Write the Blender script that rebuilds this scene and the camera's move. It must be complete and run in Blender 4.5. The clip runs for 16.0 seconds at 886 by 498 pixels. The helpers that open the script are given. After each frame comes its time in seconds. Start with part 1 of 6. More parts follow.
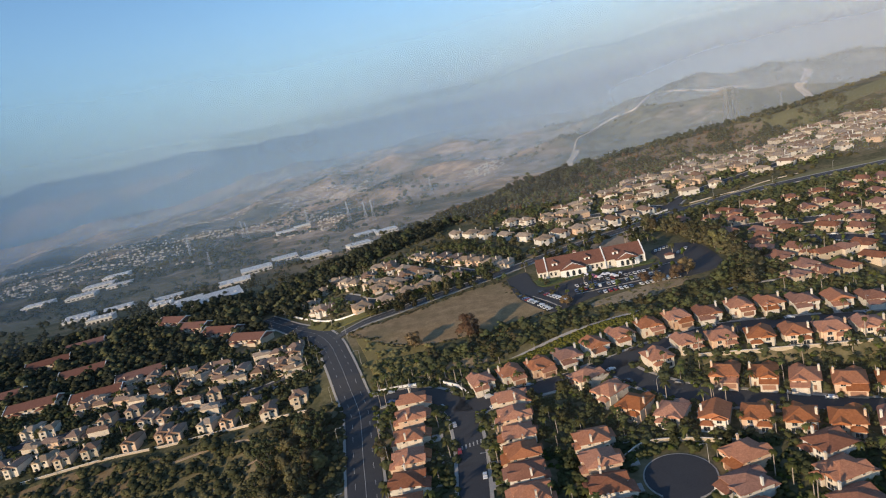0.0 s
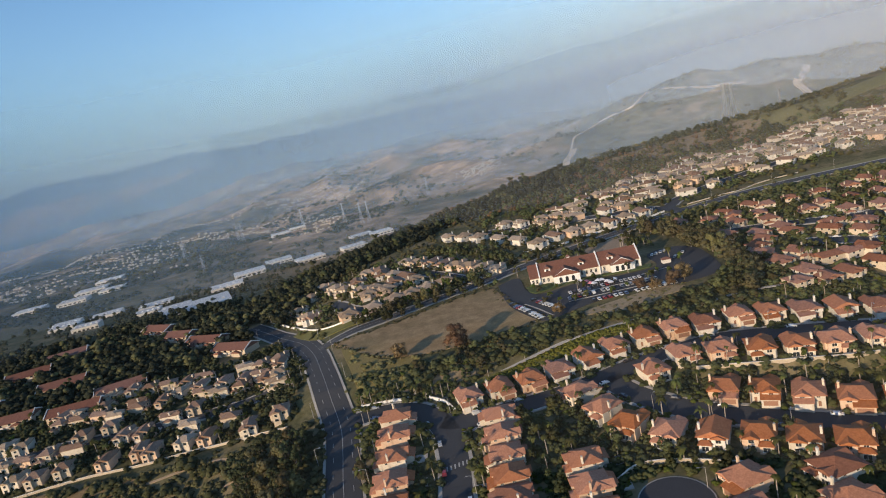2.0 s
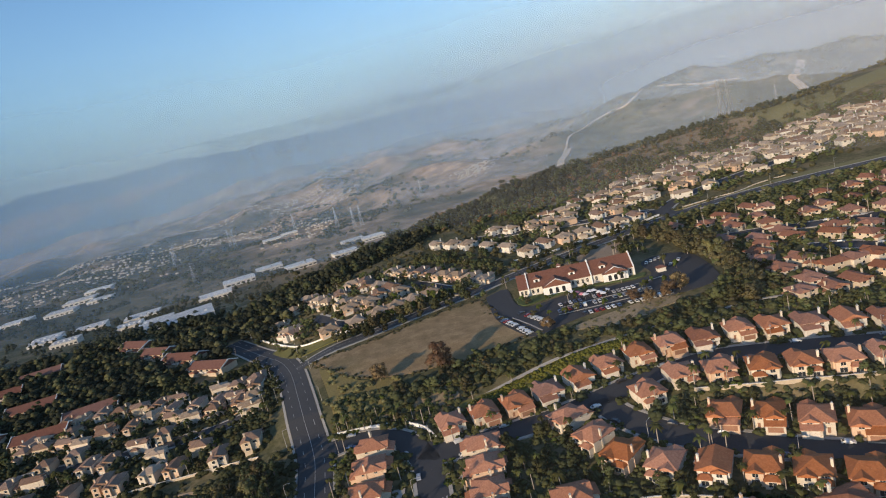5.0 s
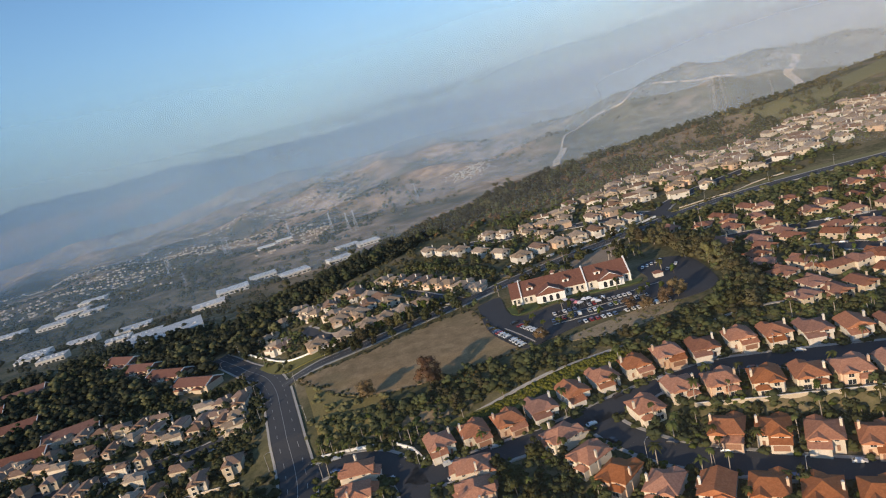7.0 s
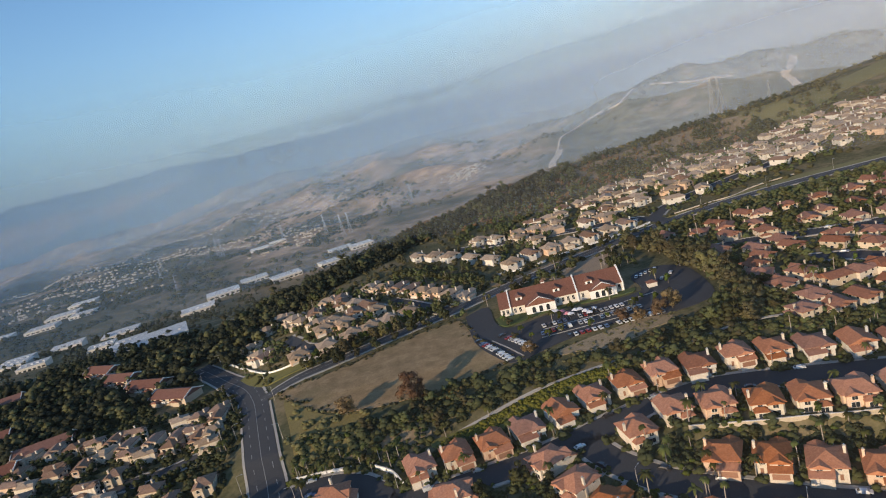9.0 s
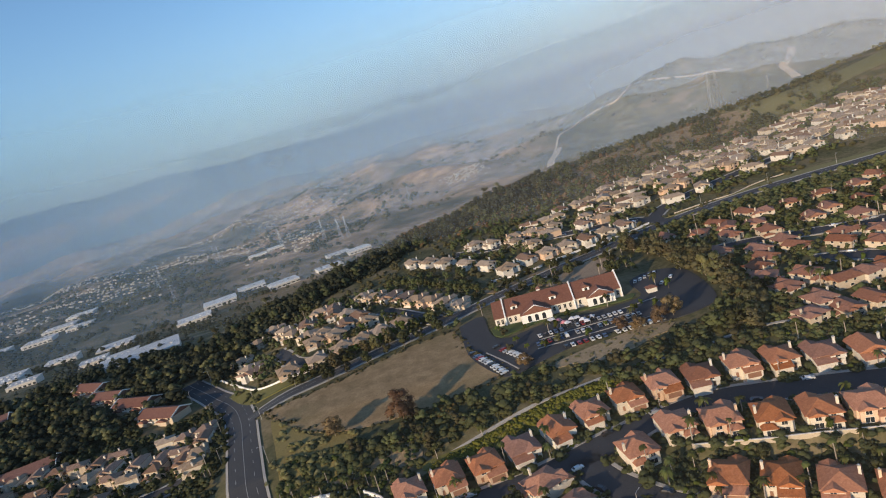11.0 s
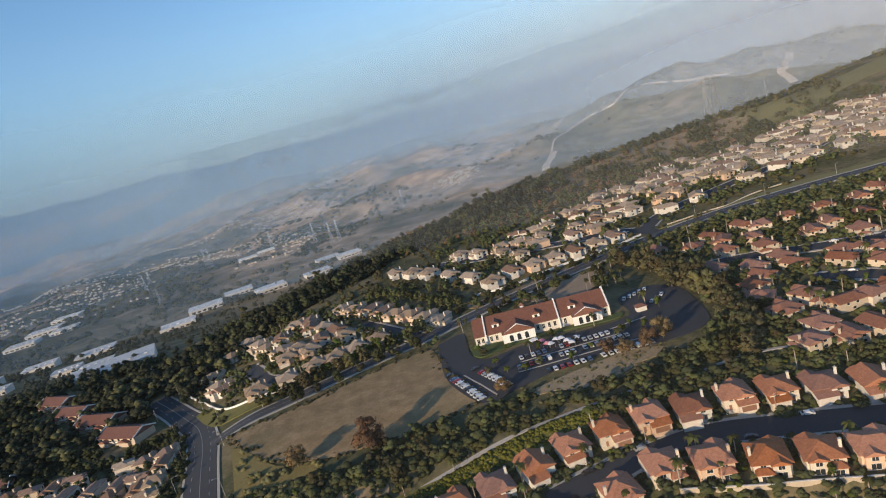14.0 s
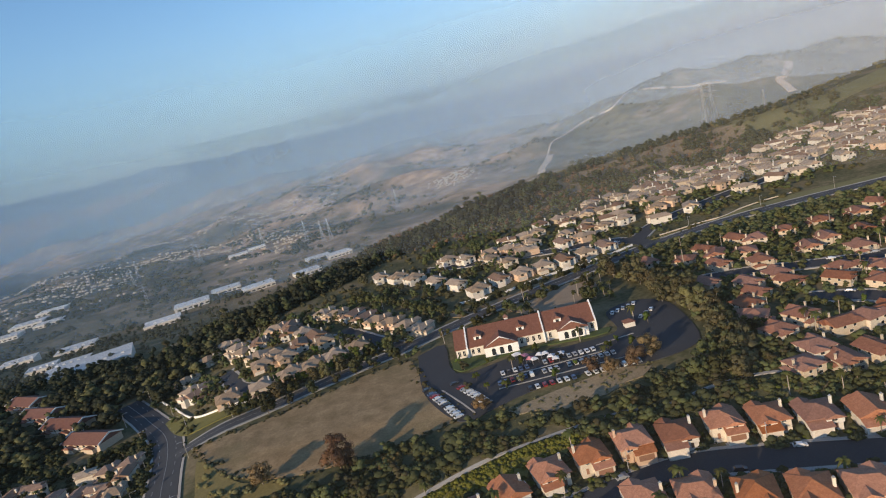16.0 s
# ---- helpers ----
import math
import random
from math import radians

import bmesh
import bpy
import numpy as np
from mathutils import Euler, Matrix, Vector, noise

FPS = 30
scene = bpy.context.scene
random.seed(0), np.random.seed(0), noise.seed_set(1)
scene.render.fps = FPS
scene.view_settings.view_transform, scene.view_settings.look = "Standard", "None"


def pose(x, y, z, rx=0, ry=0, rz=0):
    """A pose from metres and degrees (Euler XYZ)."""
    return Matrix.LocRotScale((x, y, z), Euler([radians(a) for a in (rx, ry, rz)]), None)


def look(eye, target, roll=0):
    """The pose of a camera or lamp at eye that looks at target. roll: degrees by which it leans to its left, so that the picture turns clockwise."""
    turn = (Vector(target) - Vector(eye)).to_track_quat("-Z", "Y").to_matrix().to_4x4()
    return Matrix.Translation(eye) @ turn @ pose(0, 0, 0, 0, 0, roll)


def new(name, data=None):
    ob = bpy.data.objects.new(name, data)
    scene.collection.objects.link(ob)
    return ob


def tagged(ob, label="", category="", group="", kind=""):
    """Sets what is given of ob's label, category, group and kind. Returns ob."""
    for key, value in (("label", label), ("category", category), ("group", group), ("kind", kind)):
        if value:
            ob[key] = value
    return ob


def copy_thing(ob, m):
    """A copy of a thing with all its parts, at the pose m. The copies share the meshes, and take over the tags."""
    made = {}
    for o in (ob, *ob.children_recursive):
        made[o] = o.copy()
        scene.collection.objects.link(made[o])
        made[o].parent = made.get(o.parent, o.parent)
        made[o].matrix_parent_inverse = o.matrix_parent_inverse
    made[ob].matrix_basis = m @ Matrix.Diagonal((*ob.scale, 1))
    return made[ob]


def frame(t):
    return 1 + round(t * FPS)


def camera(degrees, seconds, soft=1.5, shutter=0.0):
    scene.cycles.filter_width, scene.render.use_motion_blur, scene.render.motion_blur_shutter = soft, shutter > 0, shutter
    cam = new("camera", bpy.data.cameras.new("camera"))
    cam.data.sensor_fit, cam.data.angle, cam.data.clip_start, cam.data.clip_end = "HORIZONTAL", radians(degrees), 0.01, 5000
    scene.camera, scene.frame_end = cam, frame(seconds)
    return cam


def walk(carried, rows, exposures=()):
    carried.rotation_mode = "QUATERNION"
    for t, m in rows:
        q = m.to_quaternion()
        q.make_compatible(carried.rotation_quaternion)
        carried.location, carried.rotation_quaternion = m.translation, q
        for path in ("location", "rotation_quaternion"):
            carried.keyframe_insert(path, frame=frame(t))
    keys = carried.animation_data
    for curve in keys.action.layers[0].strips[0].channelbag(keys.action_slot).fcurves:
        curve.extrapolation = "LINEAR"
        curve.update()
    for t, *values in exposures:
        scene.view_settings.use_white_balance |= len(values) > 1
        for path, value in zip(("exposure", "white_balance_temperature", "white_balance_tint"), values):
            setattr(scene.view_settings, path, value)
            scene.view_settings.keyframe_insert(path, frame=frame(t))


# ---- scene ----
cam = camera(69.8, 16.0, soft=1.1)
PATH = [
    (0, (-1.258, -1.372, 118.490), (-1.360, 0.979, 118.019), -12.3),
    (0.5, (0.556, 2.526, 118.499), (0.454, 4.877, 118.028), -12.6),
    (1, (2.398, 6.360, 118.504), (2.294, 8.711, 118.030), -12.6),
    (1.5, (4.274, 10.193, 118.512), (4.172, 12.542, 118.037), -12.8),
    (2, (6.090, 14.050, 118.542), (5.989, 16.399, 118.067), -12.8),
    (2.5, (7.796, 17.855, 118.584), (7.700, 20.204, 118.106), -12.8),
    (3, (9.419, 21.564, 118.627), (9.328, 23.914, 118.147), -12.5),
    (3.5, (10.997, 25.148, 118.672), (10.906, 27.499, 118.192), -12.7),
    (4, (12.502, 28.680, 118.697), (12.409, 31.030, 118.219), -13.1),
    (6.5, (20.284, 46.129, 118.818), (20.195, 48.480, 118.346), -14.6),
    (7, (21.920, 49.716, 118.807), (21.832, 52.068, 118.336), -14.9),
    (7.5, (23.624, 53.359, 118.787), (23.538, 55.711, 118.316), -14.9),
    (8, (25.399, 57.044, 118.776), (25.314, 59.396, 118.304), -14.9),
    (8.5, (27.238, 60.734, 118.775), (27.157, 63.086, 118.303), -14.8),
    (9, (29.072, 64.350, 118.763), (28.993, 66.702, 118.291), -14.8),
    (9.2, (29.778, 65.771, 118.764), (29.692, 68.122, 118.286), -14.3),
    (11.5, (37.679, 81.586, 118.972), (37.594, 83.938, 118.504), -16.5),
    (12, (39.473, 85.070, 118.938), (39.389, 87.422, 118.469), -16.5),
    (12.5, (41.308, 88.579, 118.852), (41.226, 90.932, 118.384), -16.4),
    (13, (43.170, 92.077, 118.718), (43.090, 94.429, 118.250), -16.3),
    (13.5, (45.034, 95.627, 118.552), (44.956, 97.980, 118.085), -16.1),
    (14, (46.862, 99.224, 118.370), (46.788, 101.578, 117.904), -15.7),
    (14.5, (48.658, 102.829, 118.210), (48.593, 105.182, 117.739), -14.7),
    (15, (50.473, 106.373, 118.087), (50.411, 108.725, 117.617), -14.7),
    (15.5, (52.315, 109.837, 118.007), (52.253, 112.190, 117.536), -14.8),
    (16, (54.112, 113.276, 117.956), (54.054, 115.628, 117.485), -14.2),
]
walk(cam, [(t, look(eye, target, roll)) for t, eye, target, roll in PATH], [(0.0, 0.62, 6800, 10), (16.0, 0.62, 6800, 10)])

# ---- light: low sun behind the flight, clear sky over a hazy valley ----
SUN_WAY = Vector((1.0, 1.06, -0.33)).normalized()
sun_data = bpy.data.lights.new("sun", "SUN")
sun_data.energy, sun_data.angle, sun_data.color = 3.1, radians(0.6), (1.0, 0.79, 0.56)
sun = new("sun", sun_data)
sun.matrix_world = look((-400, -400, 300), Vector((-400, -400, 300)) + SUN_WAY)
world = bpy.data.worlds.new("sky")
scene.world = world
world.use_nodes = True
wn = world.node_tree
sky = wn.nodes.new("ShaderNodeTexSky")
sky.sky_type, sky.sun_disc = "NISHITA", False
sky.sun_elevation = math.asin(-SUN_WAY.z)
sky.sun_rotation = math.atan2(-SUN_WAY.x, -SUN_WAY.y)
sky.air_density, sky.dust_density, sky.ozone_density = 1.0, 0.3, 4.0
wn.links.new(sky.outputs[0], wn.nodes["Background"].inputs[0])
wn.nodes["Background"].inputs[1].default_value = 0.142

# ---- materials ----
def material(name, rough=0.85, metal=0.0, spec=0.3):
    m = bpy.data.materials.new(name)
    m.use_nodes = True
    b = m.node_tree.nodes["Principled BSDF"]
    b.inputs["Roughness"].default_value, b.inputs["Metallic"].default_value = rough, metal
    b.inputs["Specular IOR Level"].default_value = spec
    return m, m.node_tree, b


def node(nt, kind, **values):
    n = nt.nodes.new(kind)
    for k, v in values.items():
        n.inputs[k.replace("_", " ")].default_value = v
    return n


def ramp(nt, fac, stops, interpolation="LINEAR"):
    r = nt.nodes.new("ShaderNodeValToRGB")
    r.color_ramp.interpolation = interpolation
    e = r.color_ramp.elements
    while len(e) < len(stops):
        e.new(0.5)
    for q, (p, c) in zip(e, stops):
        q.position, q.color = p, (*c, 1)
    nt.links.new(fac, r.inputs[0])
    return r.outputs[0]


def mix(nt, fac, a, b, blend="MIX"):
    m = nt.nodes.new("ShaderNodeMix")
    m.data_type, m.blend_type = "RGBA", blend
    for sock, v in ((m.inputs[0], fac), (m.inputs[6], a), (m.inputs[7], b)):
        if isinstance(v, (int, float)):
            sock.default_value = v
        elif isinstance(v, tuple):
            sock.default_value = (*v, 1)
        else:
            nt.links.new(v, sock)
    return m.outputs[2]


def noise_at(nt, scale, detail=4.0, coords="Position", rough=0.6):
    src = nt.nodes.new("ShaderNodeNewGeometry").outputs["Position"] if coords == "Position" else nt.nodes.new("ShaderNodeTexCoord").outputs[coords]
    n = node(nt, "ShaderNodeTexNoise", Scale=scale, Detail=detail, Roughness=rough)
    nt.links.new(src, n.inputs["Vector"])
    return n.outputs["Fac"]


def bump(nt, b, height, strength=0.4, dist=0.05):
    n = node(nt, "ShaderNodeBump", Strength=strength, Distance=dist)
    nt.links.new(height, n.inputs["Height"])
    nt.links.new(n.outputs[0], b.inputs["Normal"])


def varied(name, c1, c2, scale=0.6, fine=6.0, rough=0.85, spread=0.0, metal=0.0, spec=0.3, bumpy=0.3, dist=0.03):
    """A surface that wavers between two colours at a broad and a fine scale, and a little from piece to piece."""
    m, nt, b = material(name, rough, metal, spec)
    big, small = noise_at(nt, scale), noise_at(nt, fine, 5.0)
    col = mix(nt, big, c1, c2)
    col = mix(nt, 0.25, col, ramp(nt, small, [(0.3, tuple(v * 0.45 for v in c1)), (0.7, tuple(min(1, v * 1.35) for v in c2))]))
    if spread:
        info = nt.nodes.new("ShaderNodeObjectInfo")
        hsv = nt.nodes.new("ShaderNodeHueSaturation")
        rng = node(nt, "ShaderNodeMapRange", To_Min=1 - spread, To_Max=1 + spread)
        nt.links.new(info.outputs["Random"], rng.inputs["Value"])
        nt.links.new(rng.outputs[0], hsv.inputs["Value"])
        nt.links.new(col, hsv.inputs["Color"])
        col = hsv.outputs[0]
    nt.links.new(col, b.inputs["Base Color"])
    bump(nt, b, small, bumpy, dist)
    return m


def foliage(name, dark, light, spread=0.35):
    """Leaves: dark and light tufts, a shade of its own for each plant, some light through the leaf."""
    m, nt, b = material(name, 0.9, 0.0, 0.08)
    geo = nt.nodes.new("ShaderNodeNewGeometry")
    info = nt.nodes.new("ShaderNodeObjectInfo")
    col = mix(nt, noise_at(nt, 0.35, 3.0), dark, light)
    col = mix(nt, geo.outputs["Random Per Island"], col, mix(nt, 0.18, col, light))
    broad = ramp(nt, noise_at(nt, 0.07, 4.0), [(0.35, (0.72, 0.76, 0.8)), (0.5, (1, 1, 1)), (0.66, (1.0, 0.96, 0.82))])
    col = mix(nt, 0.8, col, broad, "MULTIPLY")
    col = mix(nt, 1.0, col, (1.14, 1.14, 1.14), "MULTIPLY")
    hsv = nt.nodes.new("ShaderNodeHueSaturation")
    val = node(nt, "ShaderNodeMapRange", To_Min=1 - spread, To_Max=1 + spread)
    hue = node(nt, "ShaderNodeMapRange", To_Min=0.475, To_Max=0.525)
    nt.links.new(info.outputs["Random"], val.inputs["Value"])
    nt.links.new(info.outputs["Random"], hue.inputs["Value"])
    nt.links.new(val.outputs[0], hsv.inputs["Value"])
    nt.links.new(hue.outputs[0], hsv.inputs["Hue"])
    nt.links.new(col, hsv.inputs["Color"])
    nt.links.new(hsv.outputs[0], b.inputs["Base Color"])
    glow = nt.nodes.new("ShaderNodeBsdfTranslucent")
    nt.links.new(mix(nt, 1.0, hsv.outputs[0], (1.5, 1.45, 1.2), "MULTIPLY"), glow.inputs["Color"])
    both = nt.nodes.new("ShaderNodeMixShader")
    both.inputs[0].default_value = 0.36
    nt.links.new(b.outputs[0], both.inputs[1])
    nt.links.new(glow.outputs[0], both.inputs[2])
    nt.links.new(both.outputs[0], nt.nodes["Material Output"].inputs["Surface"])
    return m


def tile_roof(name, c1, c2, c3):
    """Barrel clay tiles: courses and rolls as relief, tile to tile shades, weathering in broad stains."""
    m, nt, b = material(name, 0.8, 0.0, 0.25)
    tc = nt.nodes.new("ShaderNodeTexCoord").outputs["Object"]
    vor = node(nt, "ShaderNodeTexVoronoi", Scale=2.6)
    nt.links.new(tc, vor.inputs["Vector"])
    sep = nt.nodes.new("ShaderNodeSeparateColor")
    nt.links.new(vor.outputs["Color"], sep.inputs[0])
    col = ramp(nt, sep.outputs[0], [(0.0, c1), (0.5, c2), (1.0, c3)])
    col = mix(nt, 0.55, col, mix(nt, noise_at(nt, 0.5, 5.0, "Object"), c1, c3))
    stain = ramp(nt, noise_at(nt, 0.9, 6.0), [(0.42, (0.45, 0.42, 0.4)), (0.6, (1, 1, 1))])
    col = mix(nt, 0.3, col, stain, "MULTIPLY")
    info = nt.nodes.new("ShaderNodeObjectInfo")
    hsv = nt.nodes.new("ShaderNodeHueSaturation")
    val = node(nt, "ShaderNodeMapRange", To_Min=0.86, To_Max=1.12)
    sat = node(nt, "ShaderNodeMapRange", To_Min=1.1, To_Max=0.85)
    nt.links.new(info.outputs["Random"], val.inputs["Value"])
    nt.links.new(info.outputs["Random"], sat.inputs["Value"])
    nt.links.new(val.outputs[0], hsv.inputs["Value"])
    nt.links.new(sat.outputs[0], hsv.inputs["Saturation"])
    nt.links.new(col, hsv.inputs["Color"])
    isle = nt.nodes.new("ShaderNodeNewGeometry")
    shade = nt.nodes.new("ShaderNodeHueSaturation")
    each = node(nt, "ShaderNodeMapRange", To_Min=0.82, To_Max=1.15)
    nt.links.new(isle.outputs["Random Per Island"], each.inputs["Value"])
    nt.links.new(each.outputs[0], shade.inputs["Value"])
    nt.links.new(hsv.outputs[0], shade.inputs["Color"])
    nt.links.new(shade.outputs[0], b.inputs["Base Color"])
    sepz = nt.nodes.new("ShaderNodeSeparateXYZ")
    nt.links.new(tc, sepz.inputs[0])
    wave = node(nt, "ShaderNodeTexWave", Scale=2.2, Distortion=0.6, Detail=2.0)
    wave.bands_direction = "Z"
    nt.links.new(tc, wave.inputs["Vector"])
    bump(nt, b, wave.outputs["Fac"], 0.25, 0.05)
    return m


def ground_material():
    m, nt, b = material("ground", 0.95, 0, 0.1)
    pos = nt.nodes.new("ShaderNodeNewGeometry").outputs["Position"]
    sep = nt.nodes.new("ShaderNodeSeparateXYZ")
    nt.links.new(pos, sep.inputs[0])
    patch, fine, huge = noise_at(nt, 0.03, 6.0), noise_at(nt, 0.35, 6.0), noise_at(nt, 0.0035, 7.0, rough=0.62)
    near = ramp(nt, patch, [(0.36, (0.055, 0.06, 0.027)), (0.5, (0.11, 0.1, 0.048)), (0.62, (0.24, 0.18, 0.105))])
    near = mix(nt, 0.4, near, ramp(nt, fine, [(0.35, (0.035, 0.042, 0.018)), (0.65, (0.2, 0.17, 0.095))]))
    far = ramp(nt, huge, [(0.3, (0.07, 0.07, 0.04)), (0.4, (0.22, 0.16, 0.1)), (0.5, (0.42, 0.28, 0.185)), (0.66, (0.55, 0.38, 0.26))])
    town = ramp(nt, huge, [(0.38, (0.05, 0.056, 0.038)), (0.5, (0.14, 0.12, 0.082)), (0.6, (0.36, 0.26, 0.18))])
    green = ramp(nt, huge, [(0.36, (0.085, 0.09, 0.048)), (0.52, (0.17, 0.15, 0.085)), (0.66, (0.32, 0.24, 0.155))])
    bearing = nt.nodes.new("ShaderNodeMath")
    bearing.operation = "DIVIDE"
    nt.links.new(sep.outputs["X"], bearing.inputs[0])
    nt.links.new(sep.outputs["Y"], bearing.inputs[1])
    west = node(nt, "ShaderNodeMapRange", From_Min=-0.42, From_Max=-0.26)
    east = node(nt, "ShaderNodeMapRange", From_Min=0.1, From_Max=0.24)
    nt.links.new(bearing.outputs[0], west.inputs["Value"])
    nt.links.new(bearing.outputs[0], east.inputs["Value"])
    beyond = node(nt, "ShaderNodeMapRange", From_Min=2250.0, From_Max=2650.0)
    nt.links.new(sep.outputs["Y"], beyond.inputs["Value"])
    town = mix(nt, beyond.outputs[0], town, far)
    far = mix(nt, east.outputs[0], mix(nt, west.outputs[0], town, far), green)
    scrub = ramp(nt, noise_at(nt, 0.018, 8.0, rough=0.7), [(0.44, (0.3, 0.33, 0.3)), (0.56, (1, 1, 1))])
    far = mix(nt, 0.6, far, scrub, "MULTIPLY")
    gate = node(nt, "ShaderNodeMapRange", From_Min=900.0, From_Max=1350.0)
    nt.links.new(sep.outputs["Y"], gate.inputs["Value"])
    nt.links.new(mix(nt, gate.outputs[0], near, far), b.inputs["Base Color"])
    bump(nt, b, fine, 0.6, 0.5)
    return m


def painted_haze_material(name, density, tints, radius, top, foot):
    """Painted stand-in for sea haze: a thin tinted see-through sheet, denser low down, thinning upwards and in slow
    drifts.
    """
    m = bpy.data.materials.new(name)
    m.use_nodes = True
    nt = m.node_tree
    nt.nodes.clear()
    pos = nt.nodes.new("ShaderNodeNewGeometry").outputs["Position"]
    sep = nt.nodes.new("ShaderNodeSeparateXYZ")
    nt.links.new(pos, sep.inputs[0])
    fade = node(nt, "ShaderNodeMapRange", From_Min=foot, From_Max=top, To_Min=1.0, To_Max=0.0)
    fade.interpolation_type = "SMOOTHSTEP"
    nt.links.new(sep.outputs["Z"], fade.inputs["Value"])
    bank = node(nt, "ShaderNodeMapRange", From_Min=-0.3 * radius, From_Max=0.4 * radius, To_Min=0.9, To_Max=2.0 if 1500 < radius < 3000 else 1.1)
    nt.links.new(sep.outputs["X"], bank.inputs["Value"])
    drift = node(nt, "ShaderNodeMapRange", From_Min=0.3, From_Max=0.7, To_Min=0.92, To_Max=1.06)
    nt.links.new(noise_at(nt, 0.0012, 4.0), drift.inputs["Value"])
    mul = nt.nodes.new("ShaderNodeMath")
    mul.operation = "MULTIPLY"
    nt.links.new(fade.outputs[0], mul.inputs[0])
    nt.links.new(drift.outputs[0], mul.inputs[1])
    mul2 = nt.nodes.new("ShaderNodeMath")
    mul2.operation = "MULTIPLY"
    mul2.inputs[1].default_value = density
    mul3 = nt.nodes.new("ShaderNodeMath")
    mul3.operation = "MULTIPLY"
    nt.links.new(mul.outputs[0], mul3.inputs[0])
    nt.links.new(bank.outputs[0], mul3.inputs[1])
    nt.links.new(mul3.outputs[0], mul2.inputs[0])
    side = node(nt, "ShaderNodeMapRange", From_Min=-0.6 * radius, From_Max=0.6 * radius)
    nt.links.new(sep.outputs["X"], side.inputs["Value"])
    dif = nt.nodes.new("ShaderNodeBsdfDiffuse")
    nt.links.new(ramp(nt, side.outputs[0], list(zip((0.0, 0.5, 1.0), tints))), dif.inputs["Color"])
    clear = nt.nodes.new("ShaderNodeBsdfTransparent")
    both = nt.nodes.new("ShaderNodeMixShader")
    nt.links.new(mul2.outputs[0], both.inputs[0])
    nt.links.new(clear.outputs[0], both.inputs[1])
    nt.links.new(dif.outputs[0], both.inputs[2])
    out = nt.nodes.new("ShaderNodeOutputMaterial")
    nt.links.new(both.outputs[0], out.inputs["Surface"])
    return m


GROUND = ground_material()
ASPHALT = varied("asphalt", (0.034, 0.036, 0.042), (0.055, 0.056, 0.06), 0.12, 2.0, 0.85, bumpy=0.15)
WORN_ASPHALT = varied("worn_asphalt", (0.045, 0.047, 0.052), (0.085, 0.084, 0.084), 0.1, 1.5, 0.85, bumpy=0.15)
CONCRETE = varied("concrete", (0.3, 0.28, 0.25), (0.4, 0.37, 0.33), 0.3, 3.0, 0.9, bumpy=0.2)
WHITE_PAINT = varied("white_paint", (0.72, 0.7, 0.66), (0.82, 0.8, 0.76), 0.4, 4.0, 0.7)
ROAD_PAINT = varied("road_paint", (0.2, 0.2, 0.19), (0.45, 0.44, 0.42), 0.7, 3.0, 0.8)
DRY_GRASS = varied("dry_grass", (0.115, 0.08, 0.04), (0.23, 0.16, 0.085), 0.05, 0.7, 0.95, bumpy=0.6, dist=0.15)


def mown_field():
    """Dry mown grass: brown with pale worn streaks, greener in broad patches."""
    m, nt, b = material("mown_field", 0.95, 0, 0.1)
    broad, mid, fine = noise_at(nt, 0.022, 5.0), noise_at(nt, 0.13, 6.0, rough=0.7), noise_at(nt, 1.3, 5.0)
    col = ramp(nt, mid, [(0.3, (0.2, 0.132, 0.067)), (0.5, (0.305, 0.205, 0.107)), (0.68, (0.44, 0.31, 0.17))])
    col = mix(nt, ramp(nt, broad, [(0.5, (0, 0, 0)), (0.66, (0.45, 0.45, 0.45))]), col, (0.16, 0.14, 0.06))
    col = mix(nt, 0.35, col, ramp(nt, fine, [(0.32, (0.085, 0.06, 0.032)), (0.7, (0.34, 0.25, 0.15))]))
    nt.links.new(col, b.inputs["Base Color"])
    bump(nt, b, fine, 0.7, 0.2)
    return m


FIELD_GRASS = mown_field()
STRAW = varied("straw_soil", (0.15, 0.115, 0.062), (0.38, 0.29, 0.185), 0.09, 0.8, 0.95, bumpy=0.8, dist=0.25)
BARE_DIRT = varied("bare_dirt", (0.24, 0.17, 0.11), (0.36, 0.27, 0.18), 0.15, 1.5, 0.95, bumpy=0.5, dist=0.1)
SLOPE = varied("dry_slope", (0.16, 0.122, 0.066), (0.32, 0.232, 0.142), 0.045, 0.5, 0.95, bumpy=0.8, dist=0.3)
PALE_DIRT = varied("pale_dirt", (0.42, 0.33, 0.24), (0.6, 0.48, 0.36), 0.02, 0.3, 0.95)
CHAPARRAL = varied("chaparral", (0.05, 0.055, 0.022), (0.12, 0.105, 0.048), 0.1, 1.2, 0.95, bumpy=0.9, dist=0.4)
IVY = varied("green_slope", (0.1, 0.098, 0.026), (0.2, 0.175, 0.05), 0.15, 1.6, 0.9, bumpy=0.8, dist=0.3)
VERGE_GRASS = varied("verge_grass", (0.12, 0.115, 0.045), (0.22, 0.195, 0.085), 0.08, 1.2, 0.95, bumpy=0.5, dist=0.1)
GOLD_GRASS = varied("gold_grass", (0.13, 0.115, 0.035), (0.27, 0.2, 0.075), 0.07, 1.0, 0.95, bumpy=0.8, dist=0.3)
LAWN = varied("lawn", (0.05, 0.075, 0.022), (0.09, 0.11, 0.035), 0.1, 1.4, 0.9, bumpy=0.5, dist=0.1)
STUCCO_CREAM = varied("cream_stucco", (0.55, 0.47, 0.37), (0.65, 0.57, 0.46), 0.25, 3.0, 0.9, 0.12, bumpy=0.15)
